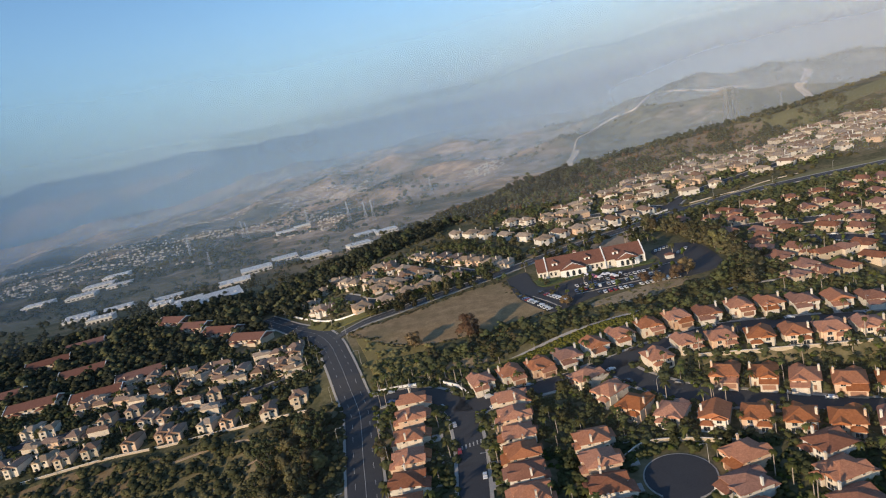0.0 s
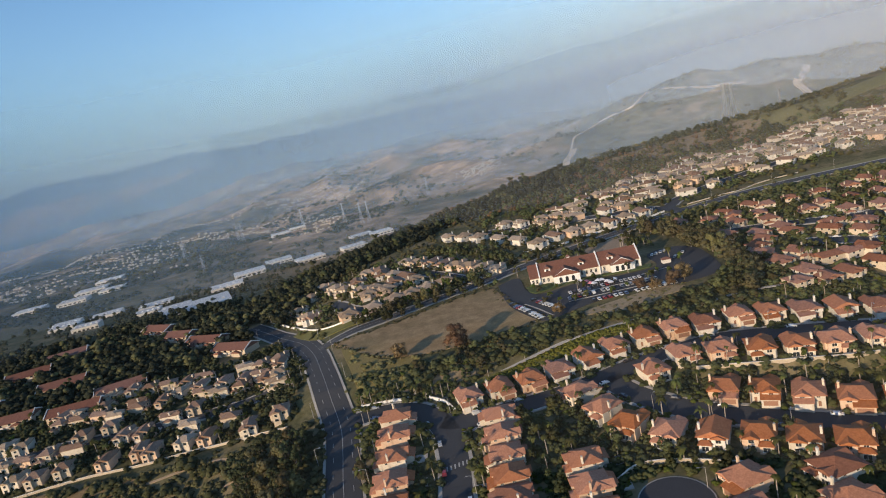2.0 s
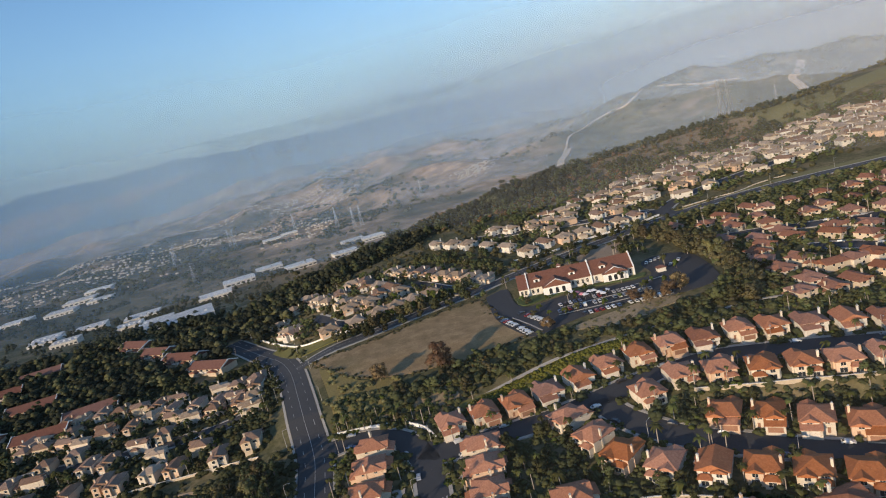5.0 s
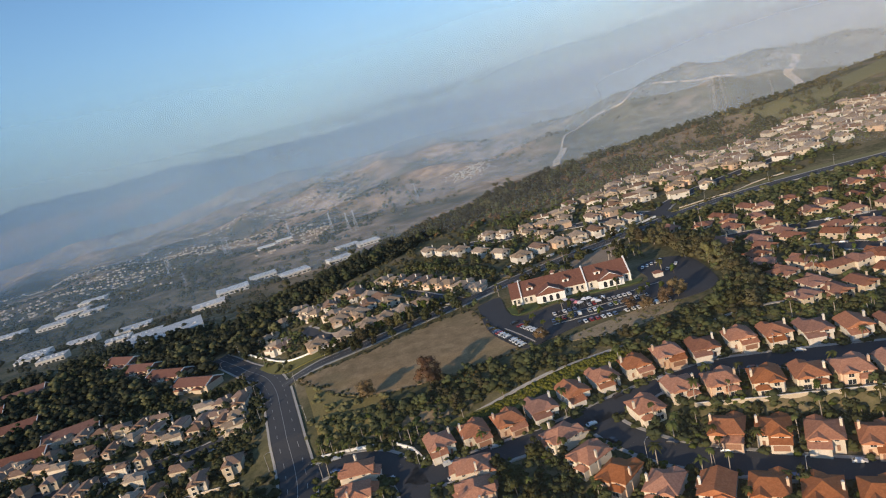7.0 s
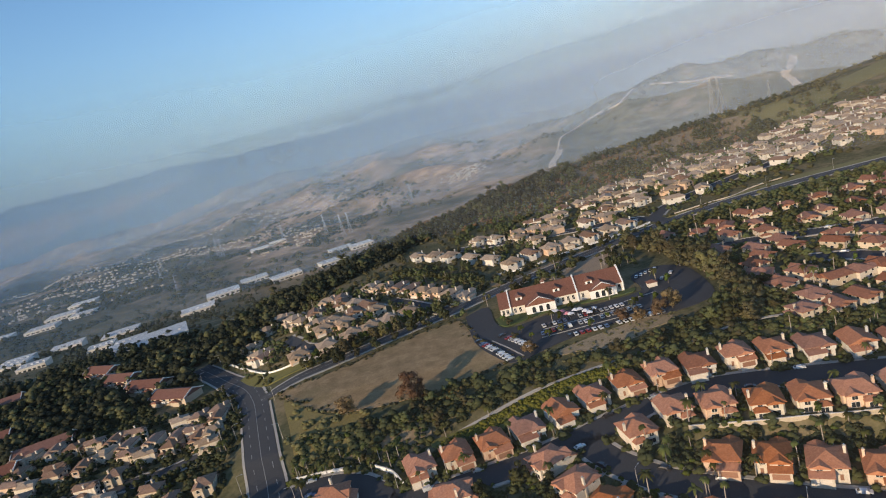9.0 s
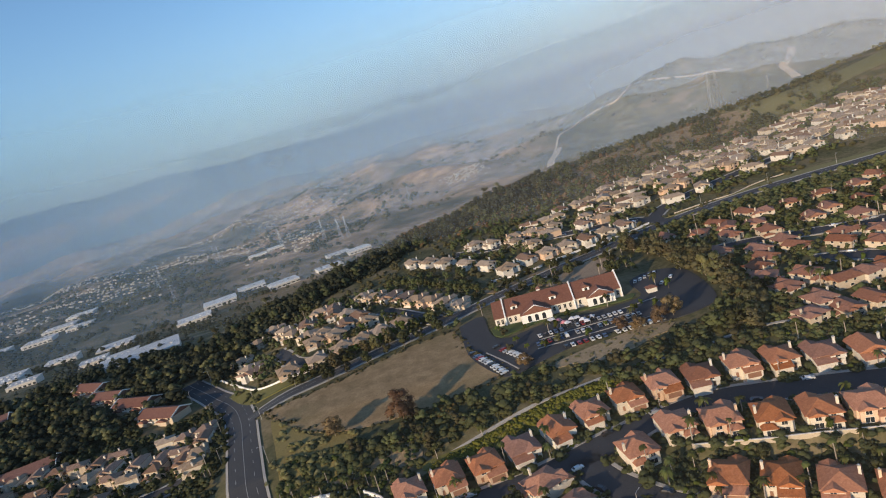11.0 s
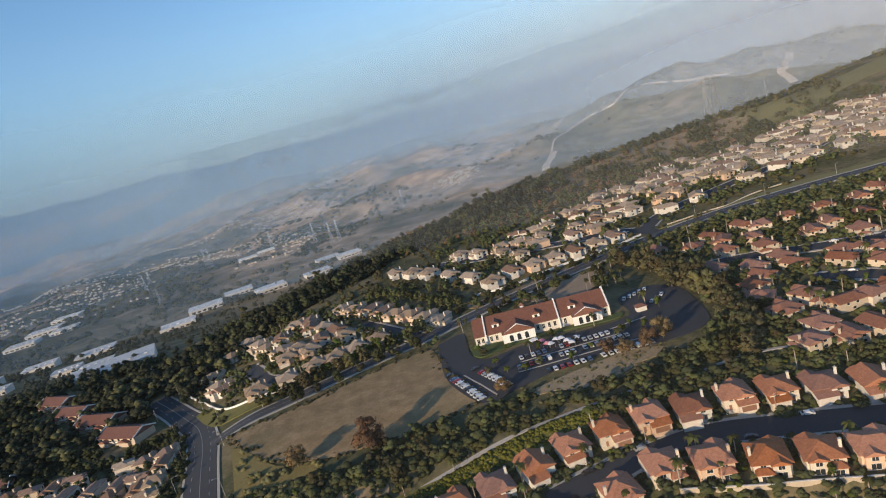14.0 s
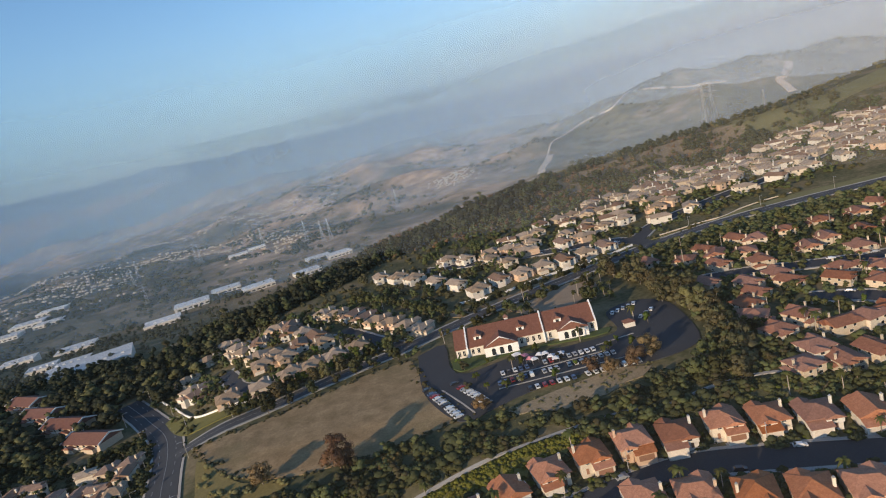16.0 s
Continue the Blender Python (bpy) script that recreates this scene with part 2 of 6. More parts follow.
STUCCO_WHITE = varied("white_stucco", (0.57, 0.53, 0.46), (0.67, 0.63, 0.56), 0.25, 3.0, 0.9, 0.08, bumpy=0.15)
STUCCO_PEACH = varied("peach_stucco", (0.55, 0.37, 0.25), (0.63, 0.46, 0.33), 0.25, 3.0, 0.9, 0.12, bumpy=0.15)
STUCCO_TAN = varied("tan_stucco", (0.45, 0.36, 0.26), (0.56, 0.46, 0.34), 0.25, 3.0, 0.9, 0.15, bumpy=0.15)
TRIM = varied("trim_paint", (0.66, 0.6, 0.52), (0.76, 0.7, 0.62), 0.5, 4.0, 0.7)
GARAGE_WHITE = varied("garage_door_paint", (0.55, 0.48, 0.4), (0.66, 0.6, 0.52), 0.5, 4.0, 0.6, 0.2)
GARAGE_BROWN = varied("brown_door_paint", (0.22, 0.11, 0.07), (0.3, 0.16, 0.1), 0.5, 4.0, 0.6, 0.2)
TILE_ORANGE = tile_roof("orange_clay_tile", (0.315, 0.112, 0.05), (0.41, 0.153, 0.07), (0.49, 0.21, 0.106))
TILE_RED = tile_roof("red_clay_tile", (0.225, 0.092, 0.054), (0.285, 0.122, 0.072), (0.35, 0.162, 0.1))
TILE_BROWN = tile_roof("brown_concrete_tile", (0.27, 0.19, 0.125), (0.36, 0.262, 0.178), (0.46, 0.345, 0.24))
TILE_RUSSET = tile_roof("russet_tile", (0.2, 0.115, 0.075), (0.26, 0.155, 0.1), (0.33, 0.21, 0.14))
TILE_MAROON = tile_roof("maroon_clay_tile", (0.16, 0.072, 0.05), (0.2, 0.09, 0.062), (0.25, 0.118, 0.085))
METAL_WHITE = varied("white_roof_sheet", (0.5, 0.5, 0.49), (0.72, 0.71, 0.68), 0.03, 0.4, 0.7, 0.15)
BARK = varied("bark", (0.1, 0.075, 0.055), (0.19, 0.15, 0.115), 1.0, 8.0, 0.95, 0.2)
PALE_BARK = varied("pale_bark", (0.24, 0.2, 0.16), (0.36, 0.31, 0.26), 1.0, 8.0, 0.95, 0.2)
STEEL = varied("galvanised_steel", (0.35, 0.36, 0.37), (0.45, 0.46, 0.47), 1.0, 6.0, 0.5, metal=0.6)
TYRE = varied("tyre_rubber", (0.02, 0.02, 0.02), (0.035, 0.035, 0.035), 2, 9, 0.9)
LEAF_GREEN = foliage("leaf_green", (0.056, 0.064, 0.027), (0.112, 0.118, 0.054))
LEAF_OLIVE = foliage("leaf_olive", (0.068, 0.067, 0.035), (0.13, 0.122, 0.064))
LEAF_DARK = foliage("leaf_dark", (0.04, 0.046, 0.024), (0.08, 0.085, 0.042))
LEAF_WOOD = foliage("leaf_wood", (0.034, 0.041, 0.028), (0.062, 0.07, 0.044), 0.25)
LEAF_EUC = foliage("leaf_eucalyptus", (0.085, 0.078, 0.042), (0.16, 0.14, 0.075))
LEAF_RUST = foliage("leaf_rust", (0.15, 0.1, 0.055), (0.24, 0.165, 0.095))
LEAF_BRIGHT = foliage("leaf_bright", (0.06, 0.085, 0.02), (0.12, 0.145, 0.035))
LEAF_LIME = foliage("leaf_lime", (0.1, 0.105, 0.022), (0.18, 0.17, 0.036), 0.2)
LEAF_YELLOW = foliage("leaf_yellow", (0.13, 0.095, 0.035), (0.22, 0.155, 0.055))
PALM_LEAF = foliage("palm_leaf", (0.05, 0.062, 0.02), (0.13, 0.13, 0.045))
glass_m, glass_nt, glass_b = material("window_glass", 0.08, 0.0, 0.6)
glass_b.inputs["Base Color"].default_value = (0.025, 0.03, 0.035, 1)
GLASS = glass_m


def paint(name, colour):
    m, nt, b = material(name, 0.3, 0.2, 0.5)
    nt.links.new(mix(nt, noise_at(nt, 1.5), colour, tuple(v * 0.8 for v in colour)), b.inputs["Base Color"])
    b.inputs["Coat Weight"].default_value = 0.6
    return m

# ---- mesh helpers ----
class Shape:
    """Vertices and faces gathered for one mesh."""

    def __init__(self):
        self.v, self.f = [], []

    def add(self, verts, faces):
        n = len(self.v)
        self.v += [tuple(p) for p in verts]
        self.f += [tuple(n + i for i in q) for q in faces]
        return self

    def box(self, x0, y0, z0, x1, y1, z1):
        p = [(x, y, z) for z in (z0, z1) for x, y in ((x0, y0), (x1, y0), (x1, y1), (x0, y1))]
        return self.add(p, [(3, 2, 1, 0), (4, 5, 6, 7), (0, 1, 5, 4), (1, 2, 6, 5), (2, 3, 7, 6), (3, 0, 4, 7)])

    def ring(self, rings, closed=True, caps=True):
        """Skin over a stack of rings with equal counts."""
        n, k = len(rings[0]), len(rings)
        p = [q for r in rings for q in r]
        faces = [(i * n + j, i * n + (j + 1) % n, (i + 1) * n + (j + 1) % n, (i + 1) * n + j) for i in range(k - 1) for j in range(n if closed else n - 1)]
        if caps and closed:
            faces += [tuple(range(n - 1, -1, -1)), tuple((k - 1) * n + j for j in range(n))]
        return self.add(p, faces)

    def tube(self, path, radii, sides=6):
        rings = []
        for i, (p, r) in enumerate(zip(path, radii)):
            a, b = Vector(path[max(0, i - 1)]), Vector(path[min(len(path) - 1, i + 1)])
            d = (b - a).normalized() if (b - a).length else Vector((0, 0, 1))
            u = d.orthogonal().normalized()
            w = d.cross(u)
            rings.append([Vector(p) + r * (math.cos(t) * u + math.sin(t) * w) for t in (2 * math.pi * k / sides for k in range(sides))])
        return self.ring(rings)

    def roof(self, x0, y0, x1, y1, z, h, axis="x", hip=1.0, thick=0.22):
        """A hipped (hip 1) or gabled (hip 0) roof over a rectangle, with soffit and fascia."""
        if axis == "y":
            t = Shape().roof(y0, -x1, y1, -x0, z, h, "x", hip, thick)
            return self.add([(-b, a, c) for a, b, c in t.v], t.f)
        run = min((y1 - y0) / 2 * hip, (x1 - x0) / 2 - 0.1)
        ym = (y0 + y1) / 2
        lo, hi = z - thick, z
        p = [(x0, y0, lo), (x1, y0, lo), (x1, y1, lo), (x0, y1, lo), (x0, y0, hi), (x1, y0, hi), (x1, y1, hi), (x0, y1, hi), (x0 + run, ym, hi + h), (x1 - run, ym, hi + h)]
        return self.add(p, [(3, 2, 1, 0), (0, 1, 5, 4), (1, 2, 6, 5), (2, 3, 7, 6), (3, 0, 4, 7), (4, 5, 9, 8), (6, 7, 8, 9), (5, 6, 9), (7, 4, 8)])

    def mesh(self, name, mat, flat=True):
        me = bpy.data.meshes.new(name)
        me.from_pydata(self.v, [], self.f)
        me.materials.append(mat)
        if not flat:
            me.polygons.foreach_set("use_smooth", np.ones(len(me.polygons), bool))
        me.update()
        return me


def big_mesh(name, verts, quads, mat, smooth_shade=False, normals=None):
    """A large mesh straight from arrays of vertices and quads (or triangles)."""
    me = bpy.data.meshes.new(name)
    verts, quads = np.asarray(verts, np.float32), np.asarray(quads, np.int32)
    k = quads.shape[1]
    me.vertices.add(len(verts))
    me.vertices.foreach_set("co", verts.ravel())
    me.loops.add(quads.size)
    me.loops.foreach_set("vertex_index", quads.ravel())
    me.polygons.add(len(quads))
    me.polygons.foreach_set("loop_start", np.arange(0, quads.size, k, dtype=np.int32))
    me.polygons.foreach_set("use_smooth", np.full(len(quads), smooth_shade))
    me.materials.append(mat)
    me.update(calc_edges=True)
    me.validate()
    if normals is not None:
        me.polygons.foreach_set("use_smooth", np.ones(len(quads), bool))
        me.normals_split_custom_set_from_vertices(np.asarray(normals, float).tolist())
    return me


def part(name, shape, mat, parent, label="", flat=True):
    """One mesh object under a thing or a part; shape is a Shape or a finished mesh."""
    me = shape.mesh(name, mat, flat) if isinstance(shape, Shape) else shape
    ob = new(name, me)
    ob.parent = parent
    return tagged(ob, label)


def thing(name, label, category, group="", kind=""):
    return tagged(new(name), label, category, group, kind)


def structure(name, me, label="", category=""):
    return tagged(new(name, me), label, category, kind="structure")


def smooth(a, b, v):
    v = np.clip((v - a) / (b - a), 0.0, 1.0)
    return v * v * (3 - 2 * v)


# the plateau's far crest, and the mountain range behind the valley (by bearing)
CREST_X = [-900, -480, -190, -70, -17, 42, 76, 144, 210, 271, 326, 369, 434, 500, 600, 800, 1500]
CREST_Y = [410, 490, 450, 548, 625, 662, 665, 712, 728, 730, 716, 700, 717, 744, 790, 880, 1080]
CREST_Z = [-9, -9, -8, 1, 2, 6, 12, 14, 18, 21, 27, 31, 34, 40, 44, 46, 50]
# the retaining wall under the upper row of houses
WALL_X = [70, 81, 93, 106, 122, 133, 150, 175]
WALL_Y = [234, 229, 224, 220.4, 215.6, 213.4, 210, 205]
RANGE_WAY = [-0.6, -0.53, -0.46, -0.384, -0.306, -0.222, -0.135, -0.048, 0.04, 0.128, 0.213, 0.296, 0.375, 0.447]
RANGE_Z = [190, 212, 208, 216, 198, 204, 198, 186, 182, 176, 170, 196, 212, 215]


def terrain(x, y):
    """Height of the ground: a terrace that climbs away from the canyon, a plateau, its far edge, and the valley with its hills."""
    x, y = np.asarray(x, float), np.asarray(y, float)
    z = np.interp(y, [0, 120, 200, 228, 258, 263, 274, 290, 310, 420, 520], [-30, -24, -17.5, -13, -10.2, -9.7, -5.6, -3.6, -1.5, 1.5, 5])
    left = smooth(-62, -125, x)
    zl = np.interp(y, [0, 150, 200, 252, 300, 380, 460], [-60, -48, -36, -17, -13, -11, -9])
    z = z * (1 - left) + zl * left
    z = z + 0.03 * np.clip(x - 130, 0, 400) * smooth(300, 520, y) + 16 * smooth(380, 560, x) * smooth(450, 700, y) - 4 * smooth(120, 200, x) * smooth(330, 260, y)
    behind = y - np.interp(x, WALL_X, WALL_Y)
    terrace = smooth(58, 78, x) * smooth(-3.2, 0.4, behind) * smooth(26, 14, behind)
    z = z + (np.interp(x, [60, 90, 130, 180], [-10.4, -8.6, -8.6, -9.4]) - z) * terrace
    crest = np.interp(x, CREST_X, CREST_Y)
    swell = np.where(y < crest, np.exp(-(((y - crest) / 58) ** 2)), 1.0) * smooth(-190, -90, x)
    z = z + (np.interp(x, CREST_X, CREST_Z) - z) * swell
    drop = smooth(0, 420, y - crest - 8)
    way, far = np.arctan2(x, np.maximum(y, 1.0)), np.hypot(x, y)
    rise = np.interp(way, [-0.6, -0.4, -0.25, 0.0, 0.2, 0.5], [30, 42, 85, 92, 75, 75])
    valley = -62 + rise * smooth(1350, 2700, y + 0.25 * x)
    valley = valley + (np.interp(way, RANGE_WAY, RANGE_Z) + 62 - rise) * smooth(2850, 3850, far)
    valley = valley + 84 * np.exp(-((x - 790) / 330) ** 2 - ((y - 1910) / 260) ** 2) + 62 * np.exp(-((x - 1500) / 460) ** 2 - ((y - 2300) / 500) ** 2)
    roll = 14 * np.sin(x / 170 + 1.3 * np.sin(y / 230)) * np.sin(y / 210 + np.sin(x / 260)) + 6 * np.sin(x / 61 + 2) * np.sin(y / 73 + x / 140)
    roll = roll - 13 * np.abs(np.sin((x + 0.7 * y) / 95 + 1.4 * np.sin((y - 0.5 * x) / 160))) - 7 * np.abs(np.sin((y - 0.4 * x) / 60 + 1.2 * np.sin(x / 90)))
    valley = valley + roll * smooth(1100, 1900, far) * (1 - 0.45 * smooth(-0.3, -0.5, way) * smooth(2100, 1700, far))
    return z * (1 - drop) + valley * drop


K = 1.2  # metres to a unit of the plan


def height(x, y):
    """Ground height in metres at a place of the plan."""
    return K * float(terrain(x, y))


def spline(pts, step=3.0):
    """A smooth line through plan points, resampled about every step metres."""
    p = [Vector((*q, 0)) for q in pts]
    p = [2 * p[0] - p[1]] + p + [2 * p[-1] - p[-2]]
    out = []
    for i in range(1, len(p) - 2):
        a, b, c, d = p[i - 1 : i + 3]
        n = max(2, int((c - b).length / step))
        for k in range(n):
            t = k / n
            out.append(0.5 * (2 * b + (c - a) * t + (2 * a - 5 * b + 4 * c - d) * t * t + (3 * b - a - 3 * c + d) * t**3))
    out.append(p[-2])
    return [(q.x, q.y) for q in out]


def offset(line, d):
    """The line moved d metres to its left."""
    out = []
    for i, (x, y) in enumerate(line):
        a, b = line[max(0, i - 1)], line[min(len(line) - 1, i + 1)]
        l = math.hypot(b[0] - a[0], b[1] - a[1]) or 1
        out.append((x - (b[1] - a[1]) / l * d, y + (b[0] - a[0]) / l * d))
    return out


def ribbon(name, line, width, lift, mat, label, skirt=0.6, across=4, category=""):
    """A strip laid on the ground along a line, with a skirt down each side."""
    rows = []
    zs = height
    for k in range(across + 1):
        rows.append(offset(line, width * (0.5 - k / across)))
    s = Shape()
    rings = []
    for i in range(len(line)):
        tops = [(K * rows[k][i][0], K * rows[k][i][1], zs(*rows[k][i]) + lift) for k in range(across + 1)]
        rings.append([(tops[0][0], tops[0][1], tops[0][2] - skirt)] + tops + [(tops[-1][0], tops[-1][1], tops[-1][2] - skirt)])
    s.ring([r[::-1] for r in rings], closed=False)
    return structure(name, s.mesh(name, mat), label, category)


def inside(x, y, poly):
    hit = False
    for (ax, ay), (bx, by) in zip(poly, poly[1:] + poly[:1]):
        if (ay > y) != (by > y) and x < (bx - ax) * (y - ay) / (by - ay) + ax:
            hit = not hit
    return hit


def patch(name, outline, lift, mat, label, step=3.0, category=""):
    """A piece of ground cover: a grid draped over the terrain inside an outline."""
    line = spline(outline + outline[:1], 4.0)[:-1]
    xs, ys = [q[0] for q in line], [q[1] for q in line]
    bm = bmesh.new()
    bm.faces.new([bm.verts.new((x, y, 0)) for x, y in line])
    for axis, lo, hi in ((0, min(xs), max(xs)), (1, min(ys), max(ys))):
        c = lo + step
        while c < hi:
            no = (1, 0, 0) if axis == 0 else (0, 1, 0)
            bmesh.ops.bisect_plane(bm, geom=bm.verts[:] + bm.edges[:] + bm.faces[:], plane_co=(c, c, 0), plane_no=no)
            c += step
    bmesh.ops.recalc_face_normals(bm, faces=bm.faces[:])
    if bm.faces[:] and sum(f.normal.z for f in bm.faces) < 0:
        bmesh.ops.reverse_faces(bm, faces=bm.faces[:])
    rim = [e for e in bm.edges if e.is_boundary]
    for v in bm.verts:
        v.co = (K * v.co.x, K * v.co.y, height(v.co.x, v.co.y) + lift)
    low = bmesh.ops.extrude_edge_only(bm, edges=rim)
    for v in low["geom"]:
        if isinstance(v, bmesh.types.BMVert):
            v.co.z -= 0.8
    me = bpy.data.meshes.new(name)
    bm.to_mesh(me)
    bm.free()
    me.materials.append(mat)
    return structure(name, me, label, category)


# ---- ground ----
def axis_steps(lo, near0, near1, hi, fine, grow):
    a = list(np.arange(near0, near1, fine))
    s, v = fine, a[-1]
    while v < hi:
        s *= grow
        v += s
        a.append(min(v, hi))
    s, v, b = fine, near0, []
    while v > lo:
        s *= grow
        v -= s
        b.append(max(v, lo))
    return np.array(b[::-1] + a)


gx = axis_steps(-4050, -330, 420, 4050, 2.0, 1.033)
gy = axis_steps(-1200, 140, 640, 4080, 2.0, 1.025)
mx, my = np.meshgrid(gx, gy)
mx_m, my_m, mz = K * mx, K * my, K * terrain(mx, my)
idx = np.arange(mx.size).reshape(mx.shape)
quads = np.stack([idx[:-1, :-1], idx[:-1, 1:], idx[1:, 1:], idx[1:, :-1]], -1).reshape(-1, 4)
structure("ground", big_mesh("ground", np.stack([mx_m, my_m, mz], -1).reshape(-1, 3), quads, GROUND, True), "scrubby plateau above a hazy valley of dry brown hills", "ground")


# haze brightness by bearing, put into the sheets' colour: left, middle, right
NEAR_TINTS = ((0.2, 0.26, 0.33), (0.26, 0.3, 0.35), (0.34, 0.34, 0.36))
PAINTED_HAZE_TINTS = ((0.325, 0.52, 0.74), (0.24, 0.365, 0.545), (0.34, 0.4, 0.5))


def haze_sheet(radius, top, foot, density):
    tints = PAINTED_HAZE_TINTS if radius > 800 else NEAR_TINTS
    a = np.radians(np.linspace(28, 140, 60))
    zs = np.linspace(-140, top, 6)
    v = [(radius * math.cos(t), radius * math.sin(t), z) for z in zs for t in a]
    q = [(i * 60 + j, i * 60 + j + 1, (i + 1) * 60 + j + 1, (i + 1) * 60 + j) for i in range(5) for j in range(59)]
    ob = structure("haze_layer", big_mesh("haze_layer", v, q, painted_haze_material("haze", density, tints, radius, top, foot), True), "thin blue-grey tinted see-through sheet painted to stand in for haze", "haze")
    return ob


# added see-through sheets; the nearest two also lift dark tones over the houses
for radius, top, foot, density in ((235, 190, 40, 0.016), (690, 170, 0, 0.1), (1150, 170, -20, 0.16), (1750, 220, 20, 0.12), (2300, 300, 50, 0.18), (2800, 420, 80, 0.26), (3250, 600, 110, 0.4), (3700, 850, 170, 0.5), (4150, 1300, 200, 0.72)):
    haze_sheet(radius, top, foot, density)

# ---- roads and ground cover ----
MAIN = spline([(-44, 125), (-49, 165), (-52.5, 192), (-55.5, 212), (-57.5, 228), (-60, 243), (-64, 257), (-69, 272), (-76, 294), (-88, 329), (-104, 362), (-126, 392), (-150, 420)])
BRANCH = spline([(-84, 328), (-65, 338), (-50, 345), (-30, 356), (-10, 366), (5, 373), (21, 382), (42, 394), (75, 410), (109, 424), (143, 438), (178, 446), (212, 449), (250, 448), (300, 444), (420, 440)])
STREET_B = spline([(-60, 247), (-50, 251), (-38, 251), (-27, 245), (-18.5, 231), (-15.8, 213), (-15.6, 196), (-16, 181), (-17, 150), (-19, 120)])
STREET_C = spline([(-19, 236), (-8, 232), (2, 234), (25, 237.5), (40, 241.5), (55, 246.5), (75, 251.5), (93, 254), (108, 251.5), (122, 248), (146, 243), (190, 236), (240, 232)])
STREET_D = spline([(47, 243), (49, 235), (53.5, 227), (62, 217.5), (72.8, 210), (84.5, 203.5), (97, 197), (112, 189.5), (140, 176), (175, 160)])
STREET_E = spline([(46, 174), (43, 160), (38, 140), (33, 110)])
STREET_RED = spline([(171, 326), (186, 318), (200, 305), (222, 296), (260, 290)])
STREET_RED_B = spline([(140, 372), (165, 368), (190, 358), (215, 350), (260, 345)])
STREET_MID = spline([(8, 378), (0, 388), (-8, 398), (-18, 412), (-27, 424)])
STREET_MID_B = spline([(-64, 372), (-74, 382), (-82, 398), (-92, 416)])
STREET_TAN = spline([(150, 440), (146, 455), (130, 470), (100, 478), (60, 490), (20, 505)])
STREET_TAN_B = spline([(146, 455), (170, 480), (220, 500), (280, 520), (340, 560)])
STREET_LEFT = spline([(-100, 300), (-130, 296), (-165, 292), (-205, 292), (-250, 286)])
ROADS = [(MAIN, 12.6), (BRANCH, 8), (STREET_B, 10), (STREET_C, 10), (STREET_D, 10), (STREET_E, 10), (STREET_RED, 9), (STREET_RED_B, 9), (STREET_MID, 9), (STREET_MID_B, 8), (STREET_TAN, 9), (STREET_TAN_B, 9), (STREET_LEFT, 8)]
for line, width in ROADS:
    main = line is MAIN or line is BRANCH
    lift = 0.42 if main else 0.34
    ribbon("road", line, width, lift, WORN_ASPHALT if line is BRANCH else ASPHALT, "sun-worn grey asphalt road" if main else "dark asphalt residential street", category="road")
    for side in (1, -1):
        run = []
        for q in offset(line, side * (width / 2 + 0.7)) + [None]:
            clear = q and math.hypot(q[0] - 47, q[1] - 173) > 11.5 and not any(other is not line and any((q[0] - a) ** 2 + (q[1] - b) ** 2 < (w / 2 + 1.2) ** 2 for a, b in other) for other, w in ROADS)
            if clear:
                run.append(q)
            elif len(run) > 3:
                ribbon("pavement", run, 1.0 if line is MAIN else 1.3, 0.3 + 0.17, CONCRETE, "pale concrete pavement with a raised kerb", skirt=0.8, across=2, category="pavement")
                run = []
            else:
                run = []
circle = [(47 + 10.5 * math.cos(a), 173 + 10.5 * math.sin(a)) for a in (k * math.pi / 9 for k in range(18))]
patch("road_turning_circle", circle, 0.38, ASPHALT, "dark asphalt turning circle at the street's end", 4, "road")
patch("pavement", [(47 + 10.95 * math.cos(a), 173 + 10.95 * math.sin(a)) for a in (k * math.pi / 9 for k in range(18))], 0.3, CONCRETE, "pale concrete round the turning circle", 4, "pavement")


def dashes(line, shift, length, gap, width, lift, label):
    s = Shape()
    off = offset(line, shift)
    walked, on = 0.0, []
    for (ax, ay), (bx, by) in zip(off, off[1:]):
        l = math.hypot(bx - ax, by - ay)
        u = 0.0
        while u < l:
            if (walked + u) % (length + gap) < length:
                v = min(u + 1.0, l)
                p, q = (ax + (bx - ax) * u / l, ay + (by - ay) * u / l), (ax + (bx - ax) * v / l, ay + (by - ay) * v / l)
                nx, ny = -(by - ay) / l * width / 2, (bx - ax) / l * width / 2
                s.add([(K * (a + e * nx), K * (b + e * ny), height(a, b) + lift) for a, b, e in ((*p, 1), (*p, -1), (*q, -1), (*q, 1))], [(0, 1, 2, 3)])
            u += 1.0
        walked += l
    return tagged(new("road_marking", s.mesh("road_marking", ROAD_PAINT)), label, "road marking", kind="structure")


dashes(MAIN, 0.0, 400, 0, 0.2, 0.5, "worn white centre line on the road")
dashes(MAIN, 3.6, 3, 6, 0.2, 0.5, "worn white lane dashes on the road")
dashes(MAIN, -3.6, 3, 6, 0.2, 0.5, "worn white lane dashes on the road")
dashes(BRANCH, 0.0, 900, 0, 0.14, 0.5, "worn centre line on the road")

crossing = Shape()
for k in range(7):
    a, b = -20.2 + 1.4 * k, 206.5 + 0.35 * k
    crossing.add([(K * (a + dx), K * (b + dy), height(a + dx, b + dy) + 0.4) for dx, dy in ((0, 0), (0.5, 0), (0.5, 2.2), (0, 2.2))], [(0, 1, 2, 3)])
tagged(new("road_marking", crossing.mesh("road_marking", ROAD_PAINT)), "worn white crossing bars on the street", "road marking", kind="structure")

